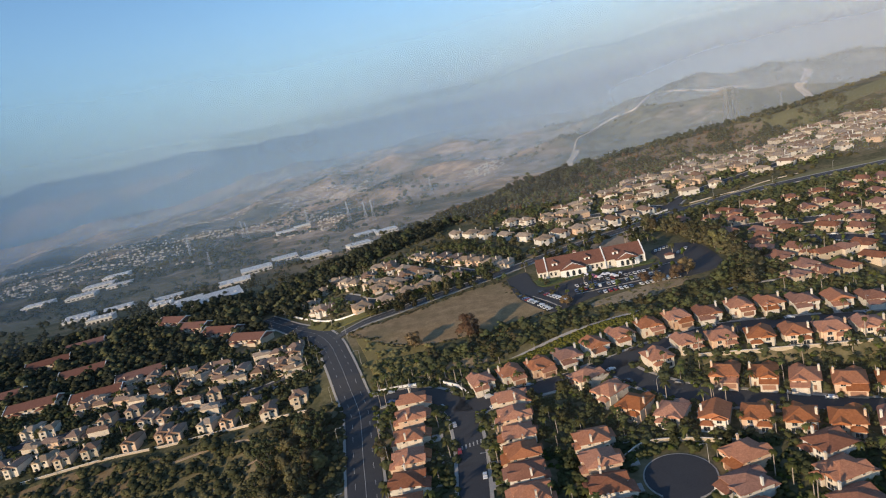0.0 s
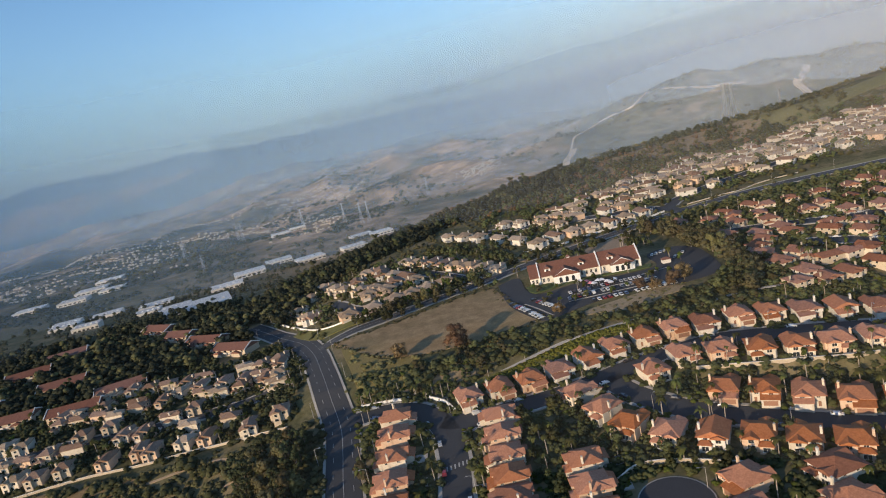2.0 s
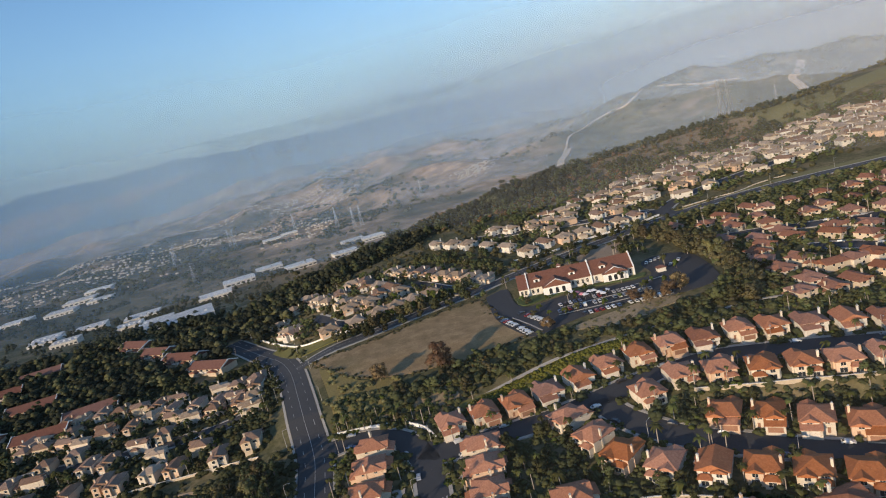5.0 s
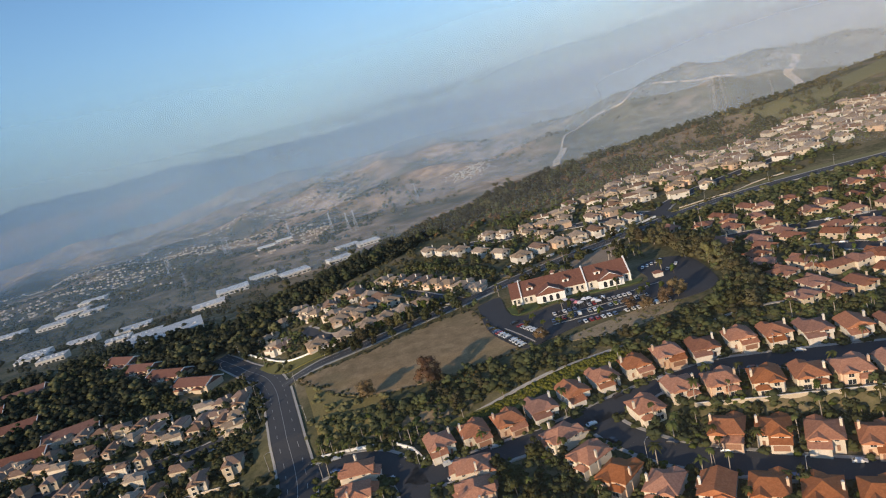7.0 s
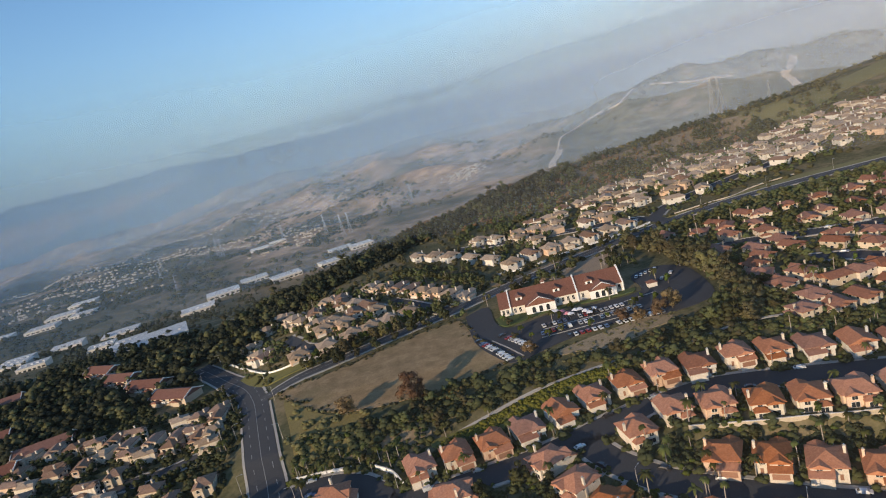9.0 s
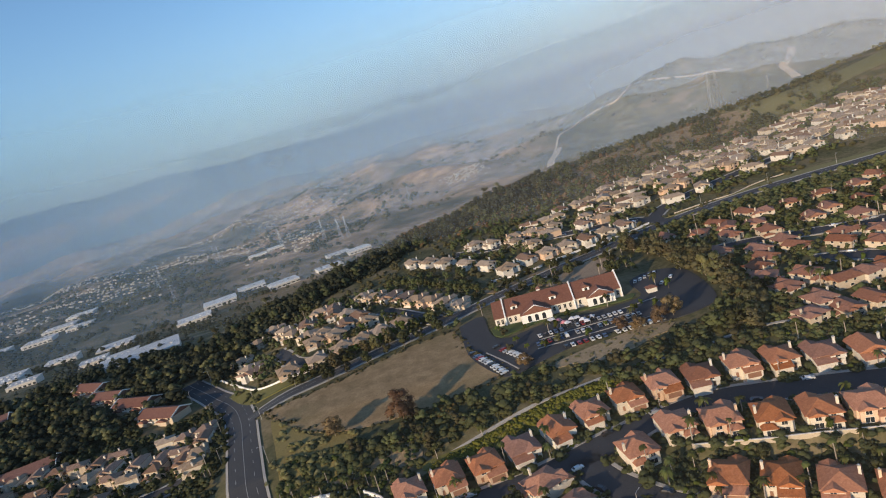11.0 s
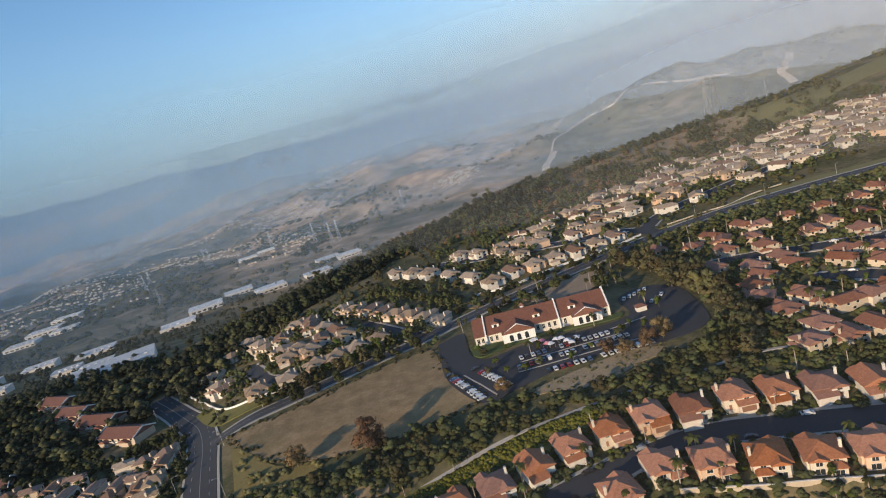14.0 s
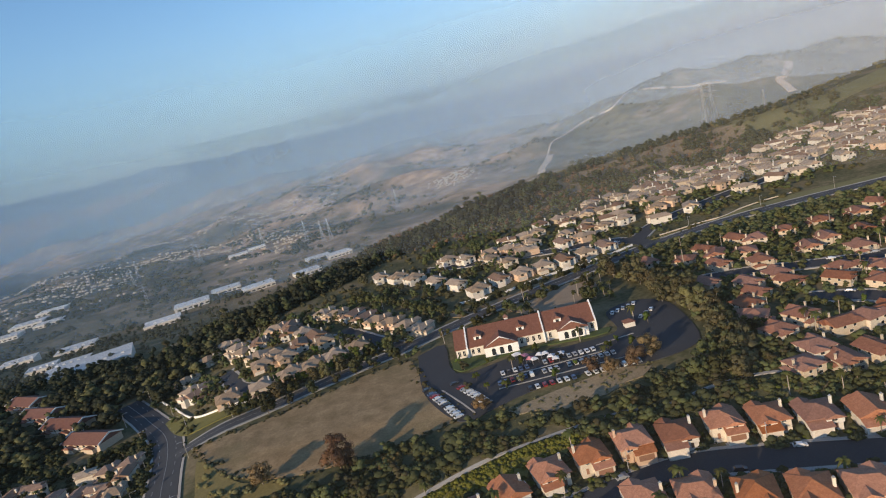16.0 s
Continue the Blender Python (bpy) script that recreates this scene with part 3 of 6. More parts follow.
FIELD = [(-75, 327), (-70, 318), (-60, 306), (-45, 294), (-28, 289), (-11, 289), (6, 290), (21, 295), (32, 300), (31, 304), (24, 319), (19, 331), (14, 355), (11, 359), (-10, 354), (-40, 338), (-62, 329)]
patch("field", FIELD, 0.22, FIELD_GRASS, "mown field of dry brown grass beside the road", 4, "field")
LOT = [(16, 362), (28, 368), (30, 342), (36, 332), (55, 337), (78, 335), (99, 338), (101, 360), (116, 366), (127, 354), (125, 319), (117, 309), (99, 306), (80, 309), (57, 305), (41, 299), (31, 297), (19, 322)]
patch("parking_lot", LOT, 0.32, ASPHALT, "dark asphalt car park beside the hall", 4, "car park")
patch("verge", [(31, 345), (34, 335), (58, 341), (90, 338), (97, 340), (97, 344), (92, 343), (60, 343), (33, 349)], 0.55, LAWN, "strip of lawn in front of the hall", 3, "lawn")
patch("verge", [(101, 303), (90, 307), (80, 305), (63, 301), (48, 296), (51, 293), (58, 293), (66, 289.5), (74, 292), (82, 292.5), (90, 297), (96, 298)], 0.4, STRAW, "bare pale soil bank below the car park", 3, "bare soil")
patch("verge", [(62, 392), (80, 402), (100, 412), (108, 400), (98, 386), (88, 377), (74, 376)], 0.3, BARE_DIRT, "bare soil yard behind the hall", 3, "bare soil")
patch("verge", [(-112, 380), (-96, 356), (-84, 346), (-60, 350), (-52, 356), (-70, 357), (-89, 364), (-105, 385)], 0.5, IVY, "green planted bank under the boundary wall", 3, "bank")
patch("verge", [(-54, 262), (-42, 261), (-32, 266), (-28, 278), (-30, 288), (-46, 292), (-64, 310), (-69, 314), (-61, 288)], 0.4, GOLD_GRASS, "sunlit green and yellow scrub bank beside the road", 3, "bank")
patch("verge", [(152, 449), (186, 453), (210, 459), (245, 462), (300, 456), (350, 456), (350, 449), (300, 449.5), (245, 453.5), (205, 454.5), (178, 451.5)], 0.5, VERGE_GRASS, "long strip of lawn along the road", 3, "lawn")
patch("verge", [(-28, 274), (-6, 271), (20, 272), (50, 282), (90, 286), (140, 287), (148, 292), (110, 299), (60, 289), (35, 294), (5, 286), (-20, 285)], 0.2, CHAPARRAL, "low green cover on the canyon slope", 4, "bank")
patch("verge", [(78, 227), (93, 222), (106, 218.4), (122, 213.6), (150, 208), (152, 200), (122, 206.5), (106, 212), (94, 216.5), (82, 222)], 0.3, CHAPARRAL, "dark green planted bank under the retaining wall", 3, "bank")
patch("verge", [(-5, 262), (30, 268), (64, 274), (64, 268), (30, 260), (0, 256)], 0.5, IVY, "sunlit clipped green hedge bank", 3, "bank")
ribbon("path", spline([(5, 263), (32, 272), (54, 277), (83, 281), (96, 279), (112, 283), (128, 284), (140, 282)]), 1.1, 0.5, CONCRETE, "narrow concrete path along the brush", across=2, category="path")
ribbon("path", spline([(-220, 244), (-185, 250), (-150, 247), (-120, 252), (-95, 246)]), 0.9, 0.35, BARE_DIRT, "pale dirt trail across the brushy slope", across=2, category="path")
ribbon("path", spline([(-130, 225), (-110, 236), (-92, 238), (-78, 232)]), 0.9, 0.35, BARE_DIRT, "pale dirt trail across the brushy slope", across=2, category="path")
ribbon("track", spline([(267, 1480), (311, 1641), (356, 1784), (428, 1872), (482, 1876), (538, 1841), (591, 1895), (630, 1960), (650, 1905), (703, 1847), (761, 1767), (815, 1755)]), 5, 2.5, PALE_DIRT, "pale bulldozed track up the far hill", skirt=5, category="track")
ribbon("track", spline([(247, 1400), (262, 1470), (288, 1545), (310, 1620)]), 17, 3, PALE_DIRT, "pale landslip scar at the foot of the far hill", skirt=6, category="track")
ribbon("track", spline([(975, 1752), (955, 1722), (932, 1696), (902, 1670), (894, 1628), (878, 1578)]), 18, 3, PALE_DIRT, "broad pale scar of bare soil on the far hill", skirt=6, category="track")


def wall(line, tall, thick, mat, label, rail=False):
    """A boundary wall with a coping; posts stand along it."""
    s = Shape()
    a, b = offset(line, thick / 2), offset(line, -thick / 2)
    rings = []
    for p, q, m in zip(a, b, line):
        z = height(*m)
        rings.append([(K * u, K * v, z + dz) for (u, v), dz in ((p, -1.0), (p, tall), (q, tall), (q, -1.0))])
    s.ring(rings)
    ob = thing("boundary_wall", label, "wall")
    part("wall", s, mat, ob)
    c = Shape()
    a, b = offset(line, thick / 2 + 0.08), offset(line, -thick / 2 - 0.08)
    c.ring([[(K * u, K * v, height(*m) + tall + dz) for (u, v), dz in ((p, 0), (p, 0.12), (q, 0.12), (q, 0))] for p, q, m in zip(a, b, line)])
    part("coping", c, TRIM, ob)
    post = Shape().box(-0.3, -0.3, -1.0, 0.3, 0.3, tall + 0.35).mesh("post", mat)
    for i in range(0, len(line), 4):
        o = part("post", post, mat, ob)
        o.location = (K * line[i][0], K * line[i][1], height(*line[i]))
    return ob


patch("verge", [(-300, 234), (-225, 246), (-180, 255), (-150, 250), (-165, 236), (-205, 222), (-300, 196)], 0.4, DRY_GRASS, "dry brown grass on the slope below the wall", 4, "grass")
patch("verge", [(-26, 262), (-12, 266), (-4, 263), (-10, 258), (-22, 257)], 0.5, DRY_GRASS, "dry grass clearing above the gardens", 3, "clearing")
for (x0, y0), (x1, y1) in (((47, 312), (95, 313.5)), ((49, 320.5), (90, 322.5)), ((26, 322), (37, 300)), ((88, 329), (104, 332))):
    ribbon("kerb_island", [(x0, y0), ((x0 + x1) / 2, (y0 + y1) / 2), (x1, y1)], 0.6, 0.5, CONCRETE, "pale kerbed island between parking rows", across=2, category="kerb")


patch("hillside", [(52, 612), (84, 612), (130, 640), (190, 655), (250, 668), (300, 660), (330, 690), (300, 718), (250, 722), (190, 716), (140, 698), (104, 664), (70, 650)], 0.3, SLOPE, "brown dry hillside with low scrub behind the houses", 9, "hillside")
patch("hillside", [(318, 664), (352, 640), (400, 668), (455, 690), (520, 700), (600, 760), (590, 790), (500, 742), (434, 716), (369, 700), (330, 716)], 0.3, VERGE_GRASS, "olive grassy hillside above the houses", 9, "hillside")
patch("verge", [(28, 408), (60, 414), (90, 426), (122, 436), (142, 443), (146, 440), (112, 427), (75, 413), (42, 399)], 0.3, SLOPE, "brown bank below the boundary wall", 4, "bank")
patch("verge", [(-50, 264), (-38, 263), (-28, 268), (-14, 272), (-6, 270), (-4, 264), (-16, 258.5), (-30, 260)], 0.45, SLOPE, "dry brown clearing above the street", 4, "clearing")
wall(spline([(77, 230.9), *((a, b + 0.3) for a, b in zip(WALL_X[1:], WALL_Y[1:]))]), 0.8, 0.35, STUCCO_TAN, "pale rendered retaining wall with posts behind the gardens")
wall(spline([(39, 420), (59, 420), (88, 431), (122, 440), (142, 448)]), 1.3, 0.3, WHITE_PAINT, "white rendered boundary wall along the road")
wall(spline([(160, 453), (186, 456), (199, 456), (212, 462), (225, 465), (245, 466)]), 0.7, 0.2, STUCCO_TAN, "white rendered boundary wall along the lawn")
wall(spline([(-143, 430), (-115, 398), (-89, 364), (-68, 358), (-52, 360)]), 1.4, 0.3, WHITE_PAINT, "white rendered boundary wall on the corner bank")
wall(spline([(-53, 258), (-43, 258), (-33, 257)]), 1.7, 0.3, WHITE_PAINT, "short white wall at the street entrance")
wall(spline([(-24, 254), (-18, 249), (-14, 241)]), 1.7, 0.3, WHITE_PAINT, "curved white wall at the street entrance")
wall(spline([(-225, 250), (-212, 253), (-179, 259), (-152, 260), (-127, 263), (-105, 262), (-86, 258)]), 1.2, 0.25, STUCCO_TAN, "low pale wall along the top of the brushy slope")
wall(spline([(34, 186), (42, 191), (55, 189), (72, 182)]), 1.6, 0.3, STUCCO_TAN, "pale block wall behind the turning circle")

# ---- houses ----
PANE = Shape().box(-0.5, 0.0, -0.5, 0.5, 0.03, 0.5)


def window(parent, x, y, z, w, h, turn=0, arch=False):
    """A window in a wall: proud frame with sill and bar, a pane of dark glass set in it."""
    f = Shape()
    t, d = 0.1, 0.1
    f.box(-w / 2 - t, -d, -h / 2 - t, -w / 2, 0.02, h / 2 + t).box(w / 2, -d, -h / 2 - t, w / 2 + t, 0.02, h / 2 + t)
    f.box(-w / 2, -d, h / 2, w / 2, 0.02, h / 2 + t).box(-w / 2 - 0.15, -d - 0.08, -h / 2 - t, w / 2 + 0.15, 0.02, -h / 2)
    f.box(-0.04, -d + 0.02, -h / 2, 0.04, 0.0, h / 2)
    if arch:
        f.ring([[(math.cos(a) * (w / 2 + t), yy, h / 2 + t + math.sin(a) * w * 0.35) for a in (k * math.pi / 8 for k in range(9))] for yy in (-d, 0.02)])
    ob = part("window", f, TRIM, parent)
    ob.matrix_local = pose(x, y, z, 0, 0, turn)
    part("pane", Shape().box(-w / 2, -0.05, -h / 2, w / 2, 0.01, h / 2), GLASS, ob)
    return ob


def gable(s, x0, x1, y, z, h, thick=0.3):
    """Triangular wall end across x at depth y."""
    xm = (x0 + x1) / 2
    s.add([(x0, y, z), (x1, y, z), (xm, y, z + h), (x0, y + thick, z), (x1, y + thick, z), (xm, y + thick, z + h)], [(0, 1, 2), (5, 4, 3), (0, 3, 4, 1), (1, 4, 5, 2), (2, 5, 3, 0)])


def chimney(parent, x, y, top, mat, base=0.0, pot=True):
    s = Shape().box(x - 0.42, y - 0.36, base, x + 0.42, y + 0.36, top).box(x - 0.5, y - 0.44, top, x + 0.5, y + 0.44, top + 0.16)
    c = part("chimney", s, mat, parent)
    if pot:
        part("chimney_pot", Shape().box(x - 0.22, y - 0.22, top + 0.18, x + 0.22, y + 0.22, top + 0.6), STEEL, c)


def villa(kind, w, d, walls, tiles, doors, label, group):
    """A two-storey tract house, front towards -y: body, garage wing with skirt roof, main roof with a cross gable, chimney, doors, windows."""
    ob = thing("house", label, "house", group)
    e, o, pitch = 4.7, 0.7, 0.42
    x0, x1, y0, y1 = -w / 2, w / 2, -d / 2, d / 2
    body = Shape().box(x0, y0, -2.5, x1, y1, e)
    wing_w = 0.62 * w
    wx0, wx1 = (x0, x0 + wing_w) if kind % 2 == 0 else (x1 - wing_w, x1)
    wy = y0 - 3.2
    body.box(wx0 + 0.01, wy, -2.5, wx1 - 0.01, y0 + 0.2, 2.9)
    roof = Shape()
    if kind in (0, 3):
        roof.roof(x0 - o, y0 - o, x1 + o, y1 + o, e, (w / 2 + o) * pitch, "y", 1.0)
        gx0, gx1 = (x0 + 0.4, x0 + 0.55 * w) if kind == 0 else (x0 + 0.42 * w, x1 - 0.4)
        gh = (gx1 - gx0) / 2 * pitch
        gable(body, gx0, gx1, y0 - 0.9, e, gh, 0.9)
        body.box(gx0, y0 - 0.9, 2.7, gx1, y0 + 0.1, e)
        roof.roof(gx0 - 0.4, y0 - 1.4, gx1 + 0.4, y0 + 4.5, e + 0.02, (gx1 - gx0 + 0.8) / 2 * pitch, "y", 0.0)
        top = e + (w / 2) * pitch
    elif kind in (1, 4):
        hd = (d / 2 + o) * 0.36
        roof.roof(x0 - o, y0 - o, x1 + o, y1 + o, e, hd, "x", 0.55 if kind == 1 else 1.0)
        gx0, gx1 = (x0, x0 + 0.5 * w) if kind == 1 else (x1 - 0.5 * w, x1)
        gh = (gx1 - gx0) / 2 * pitch
        body.box(gx0, y0 - 1.3, 2.7, gx1, y0 + 0.1, e)
        gable(body, gx0, gx1, y0 - 1.3, e, gh, 1.3)
        roof.roof(gx0 - 0.4, y0 - 1.8, gx1 + 0.4, y0 + 5.5, e + 0.02, (gx1 - gx0 + 0.8) / 2 * pitch, "y", 0.0)
        top = e + hd
    else:
        roof.roof(x0 - o, y0 - o, x1 + o, y1 + o, e, (w / 2 + o) * pitch, "y", 0.0)
        gable(body, x0, x1, y0, e, w / 2 * pitch, 0.3)
        gable(body, x0, x1, y1 - 0.3, e, w / 2 * pitch, 0.3)
        roof.roof(x1 - 4, y0 + 3, x1 + 1.6, y1 - 4, e - 0.6, 1.5, "x", 1.0)
        body.box(x1 - 0.2, y0 + 3.4, -2.5, x1 + 1.2, y1 - 4.4, e - 0.8)
        top = e + w / 2 * pitch
    # at the rear a gabled bay and a lower room with its own roof
    rx = x0 + 0.7 if kind in (0, 2, 4) else x1 - 0.7 - 0.45 * w
    body.box(rx, y1 - 0.1, -2.5, rx + 0.45 * w, y1 + 1.2, e)
    gable(body, rx, rx + 0.45 * w, y1 + 0.2, e, 0.225 * w * pitch, 1.0)
    roof.roof(rx - 0.5, y1 - 4.5, rx + 0.45 * w + 0.5, y1 + 1.8, e + 0.02, (0.225 * w + 0.5) * pitch, "y", 0.0)
    sx = x1 - 0.6 - 0.42 * w if kind in (0, 2, 4) else x0 + 0.6
    body.box(sx, y1 - 0.2, -2.5, sx + 0.42 * w, y1 + 2.4, 2.7)
    roof.roof(sx - 0.4, y1 - 1.6, sx + 0.42 * w + 0.4, y1 + 2.9, 2.75, 0.95, "x", 0.7)
    part("wall", body, walls, ob)
    part("roof", roof, tiles, ob)
    skirt = Shape()
    skirt.add([(wx0 - 0.4, wy - 0.5, 2.7), (wx1 + 0.4, wy - 0.5, 2.7), (wx1 + 0.4, y0, 3.9), (wx0 - 0.4, y0, 3.9), (wx0 - 0.4, wy - 0.5, 2.9), (wx1 + 0.4, wy - 0.5, 2.9), (wx1 + 0.4, y0, 4.1), (wx0 - 0.4, y0, 4.1)],
              [(3, 2, 1, 0), (4, 5, 6, 7), (0, 1, 5, 4), (1, 2, 6, 5), (2, 3, 7, 6), (3, 0, 4, 7)])
    part("garage_roof", skirt, tiles, ob)
    g = Shape().box(wx0 + 0.8, wy - 0.03, 0.05, wx1 - 0.8, wy + 0.05, 2.15)
    for k in range(1, 4):
        g.box(wx0 + 0.8, wy - 0.06, 0.05 + k * 0.53 - 0.03, wx1 - 0.8, wy, 0.05 + k * 0.53 + 0.03)
    part("garage_door", g, doors, ob)
    fx = wx1 + (x1 - wx1) / 2 if kind % 2 == 0 else (x0 + wx0) / 2
    part("front_door", Shape().box(fx - 0.5, y0 - 0.06, 0.05, fx + 0.5, y0 + 0.04, 2.15), GARAGE_BROWN, ob)
    chimney(ob, x1 - 0.2 if kind % 2 == 0 else x0 + 0.2, d * 0.12, top + 0.7, walls, -2.4)
    front = y0 - (0.9 if kind in (0, 3) else 1.3 if kind in (1, 4) else 0.0)
    window(ob, x0 + 0.27 * w if kind in (0, 1) else x0 + 0.72 * w if kind in (3, 4) else 0.0, front - 0.02, 4.15, 1.7, 1.1, 0, True)
    window(ob, x0 + 0.78 * w if kind in (0, 1) else x0 + 0.24 * w, y0 - 0.02, 4.1, 1.3, 1.0)
    window(ob, rx + 0.225 * w, y1 + 1.22, 3.6, 1.8, 1.3, 180, True)
    window(ob, sx + 0.21 * w, y1 + 0.02, 4.0, 1.5, 1.0, 180)
    window(ob, rx + 0.225 * w, y1 + 1.22, 1.1, 2.6, 1.9, 180)
    window(ob, sx + 0.21 * w, y1 + 2.42, 1.1, 2.4, 1.8, 180)
    for k in range(2):
        window(ob, x0 - 0.02, -d * 0.25 + k * d * 0.45, 3.9, 1.1, 1.0, -90)
        window(ob, x1 + (1.22 if kind == 2 and k else 0.02), -d * 0.32 + k * d * 0.4, 3.9, 1.1, 1.0, 90)
    return ob


def plain_window(w, h):
    """A window as one mesh: pale frame and sill, dark pane."""
    f = Shape().box(-w / 2 - 0.1, -0.08, -h / 2 - 0.1, -w / 2, 0.02, h / 2 + 0.1).box(w / 2, -0.08, -h / 2 - 0.1, w / 2 + 0.1, 0.02, h / 2 + 0.1)
    f.box(-w / 2, -0.08, h / 2, w / 2, 0.02, h / 2 + 0.1).box(-w / 2 - 0.12, -0.14, -h / 2 - 0.1, w / 2 + 0.12, 0.02, -h / 2)
    n = len(f.f)
    f.box(-w / 2, -0.04, -h / 2, w / 2, 0.01, h / 2)
    me = f.mesh("window", TRIM)
    me.materials.append(GLASS)
    for q in me.polygons[n:]:
        q.material_index = 1
    return me


WIDE, SQUARE = plain_window(1.9, 1.3), plain_window(1.4, 1.3)


def cottage_shapes(kind, w, d, storeys=2):
    """Walls and roof of a plainer house: hipped or gabled, with a cross wing at the front."""
    e = {1: 3.0, 2: 4.6, 3: 5.1}[storeys]
    x0, x1, y0, y1 = -w / 2, w / 2, -d / 2, d / 2
    low = 0 if kind else 2.4
    body = Shape().box(x0, y0, -2.5, x1, y1, e).box(x0 + 0.1, y0 - 2.6, -2.5, x0 + 0.55 * w, y0 + 0.2, e - low)
    roof = Shape()
    axis = "y" if kind == 1 else "x"
    rise = (w if axis == "y" else d) / 2 * 0.36
    hip = (1.0, 0.0, 0.7)[kind]
    roof.roof(x0 - 0.5, y0 - 0.5, x1 + 0.5, y1 + 0.5, e, rise, axis, hip)
    if hip == 0:
        gable(body, x0, x1, y0, e, w / 2 * 0.33)
        gable(body, x0, x1, y1 - 0.3, e, w / 2 * 0.33)
    roof.roof(x0 - 0.3, y0 - 3.1, x0 + 0.55 * w + 0.4, y0 + (3.2 if kind else 0.6), e - low + 0.03, (0.55 * w + 0.7) / 2 * 0.36, "y", 0.5 if kind else 0.9)
    # a gabled wing at the rear
    body.box(x0 + 0.5 * w, y1 - 0.2, -2.5, x1 - 0.1, y1 + 1.6, e)
    gable(body, x0 + 0.5 * w, x1 - 0.1, y1 + 1.3, e, 0.25 * w * 0.42)
    roof.roof(x0 + 0.5 * w - 0.4, y1 - 4.0, x1 + 0.3, y1 + 2.1, e + 0.03, (0.25 * w + 0.35) * 0.42, "y", 0.0)
    # a lower wing to the side breaks the outline
    body.box(x1 - 0.2, y0 + 2.0, -2.5, x1 + 2.2, y1 - 3.0, 2.8)
    roof.roof(x1 - 1.2, y0 + 1.6, x1 + 2.6, y1 - 2.6, 2.85, 0.9, "y", 1.0)
    return body, roof, e, rise


def cottage(kind, w, d, walls, tiles, label, group, storeys=2, sides=1):
    """A house seen from farther off: body, roofs, chimney, garage door, windows."""
    ob = thing("house", label, "house", group)
    body, roof, e, rise = cottage_shapes(kind, w, d, storeys)
    x0, x1, y0, y1 = -w / 2, w / 2, -d / 2, d / 2
    part("wall", body, walls, ob)
    part("roof", roof, tiles, ob)
    chimney(ob, x1 - 0.6, d * 0.1, e + rise + 0.5, walls, -2.0, False)
    part("garage_door", Shape().box(x0 + 0.9, y0 - 2.66, 0.05, x0 + 0.5 * w, y0 - 2.55, 2.2), GARAGE_WHITE, ob)
    rows = ((SQUARE, x0 + 0.78 * w, y0 - 0.02, 3.7, 0), (WIDE, x0 + 0.28 * w, y0 - (2.62 if kind else 0.02), 3.7, 0), (WIDE, x0 + 0.26 * w, y1 + 0.02, 3.7, 180), (SQUARE, x0 + 0.74 * w, y1 + 1.62, 3.7, 180), (WIDE, x0 + 0.74 * w, y1 + 1.62, 1.2, 180), (WIDE, x0 + 0.25 * w, y1 + 0.02, 1.2, 180), (SQUARE, x0 - 0.02, d * 0.15, 3.7, -90), (SQUARE, x1 + 0.02, -d * 0.15, 3.7, 90), (SQUARE, x0 - 0.02, -d * 0.25, 3.7, -90), (WIDE, x0 - 0.02, -d * 0.1, 1.2, -90))
    for me, x, y, z, turn in rows[: (5, 8, 10)[sides]]:
        part("window", me, TRIM, ob).matrix_local = pose(x, y, z, 0, 0, turn)
    return ob


def far_quarter(name, spots, walls, tiles, label):
    """Houses too far and too many to count: walls, roofs and windows joined."""
    ob = thing(name, label, "houses", kind="stuff")
    w_all, r_all, g_all = Shape(), Shape(), Shape()
    kinds = [cottage_shapes(k, 11.5, 12.0)[:2] for k in range(3)]
    stack = Shape().box(5.2, 1, -1, 6.1, 1.8, 7.6)
    glass = Shape()
    for x, z in ((-3.5, 4.0), (0.0, 1.3), (3.4, 4.0)):
        glass.box(x - 0.9, -6.1, z - 0.6, x + 0.9, -5.95, z + 0.6).box(x - 0.9, 5.95, z - 0.6, x + 0.9, 6.1, z + 0.6)
    for x, y, turn, k in spots:
        m = pose(K * x, K * y, height(x, y) - 0.6, 0, 0, turn)
        for all_of, one in ((w_all, kinds[k][0]), (w_all, stack), (r_all, kinds[k][1]), (g_all, glass)):
            all_of.add([m @ Vector(p) for p in one.v], one.f)
        BLOCKED.append((x, y, 5.5))
    part("walls", w_all, walls, ob)
    part("roofs", r_all, tiles, ob)
    part("windows", g_all, GLASS, ob)


BLOCKED = [(47, 173, 13.5), (-105, 385, 6), (-96, 372, 6), (-87, 360, 6), (-76, 355, 6), (-64, 356, 5), (-54, 358, 4)]
MID_A = [(-107, 407, -35), (-119, 428, -30), (-100, 396, -35), (-72, 364, 20), (-57, 366, 20), (-45, 374, 25), (-35, 378, 25), (-25, 383, 25), (-14, 388, 30), (-106, 466, -40), (-94, 450, -40), (-85, 433, -35), (-70, 412, 160), (-60, 405, 205), (-52, 398, 205), (-64, 396, 20), (-114, 452, -30), (-34, 408, 205), (-40, 420, 30), (-49, 430, 30), (-60, 448, 0), (-70, 452, 0), (-58, 436, 190), (-42, 458, -20), (-33, 450, -30), (-22, 441, -35), (-14, 431, -35), (-6, 421, -35), (2, 412, -38), (10, 402, -38), (17, 392, -38), (-76, 436, 10), (-48, 412, 200)]
AWAY = pose(0, -900, -400)
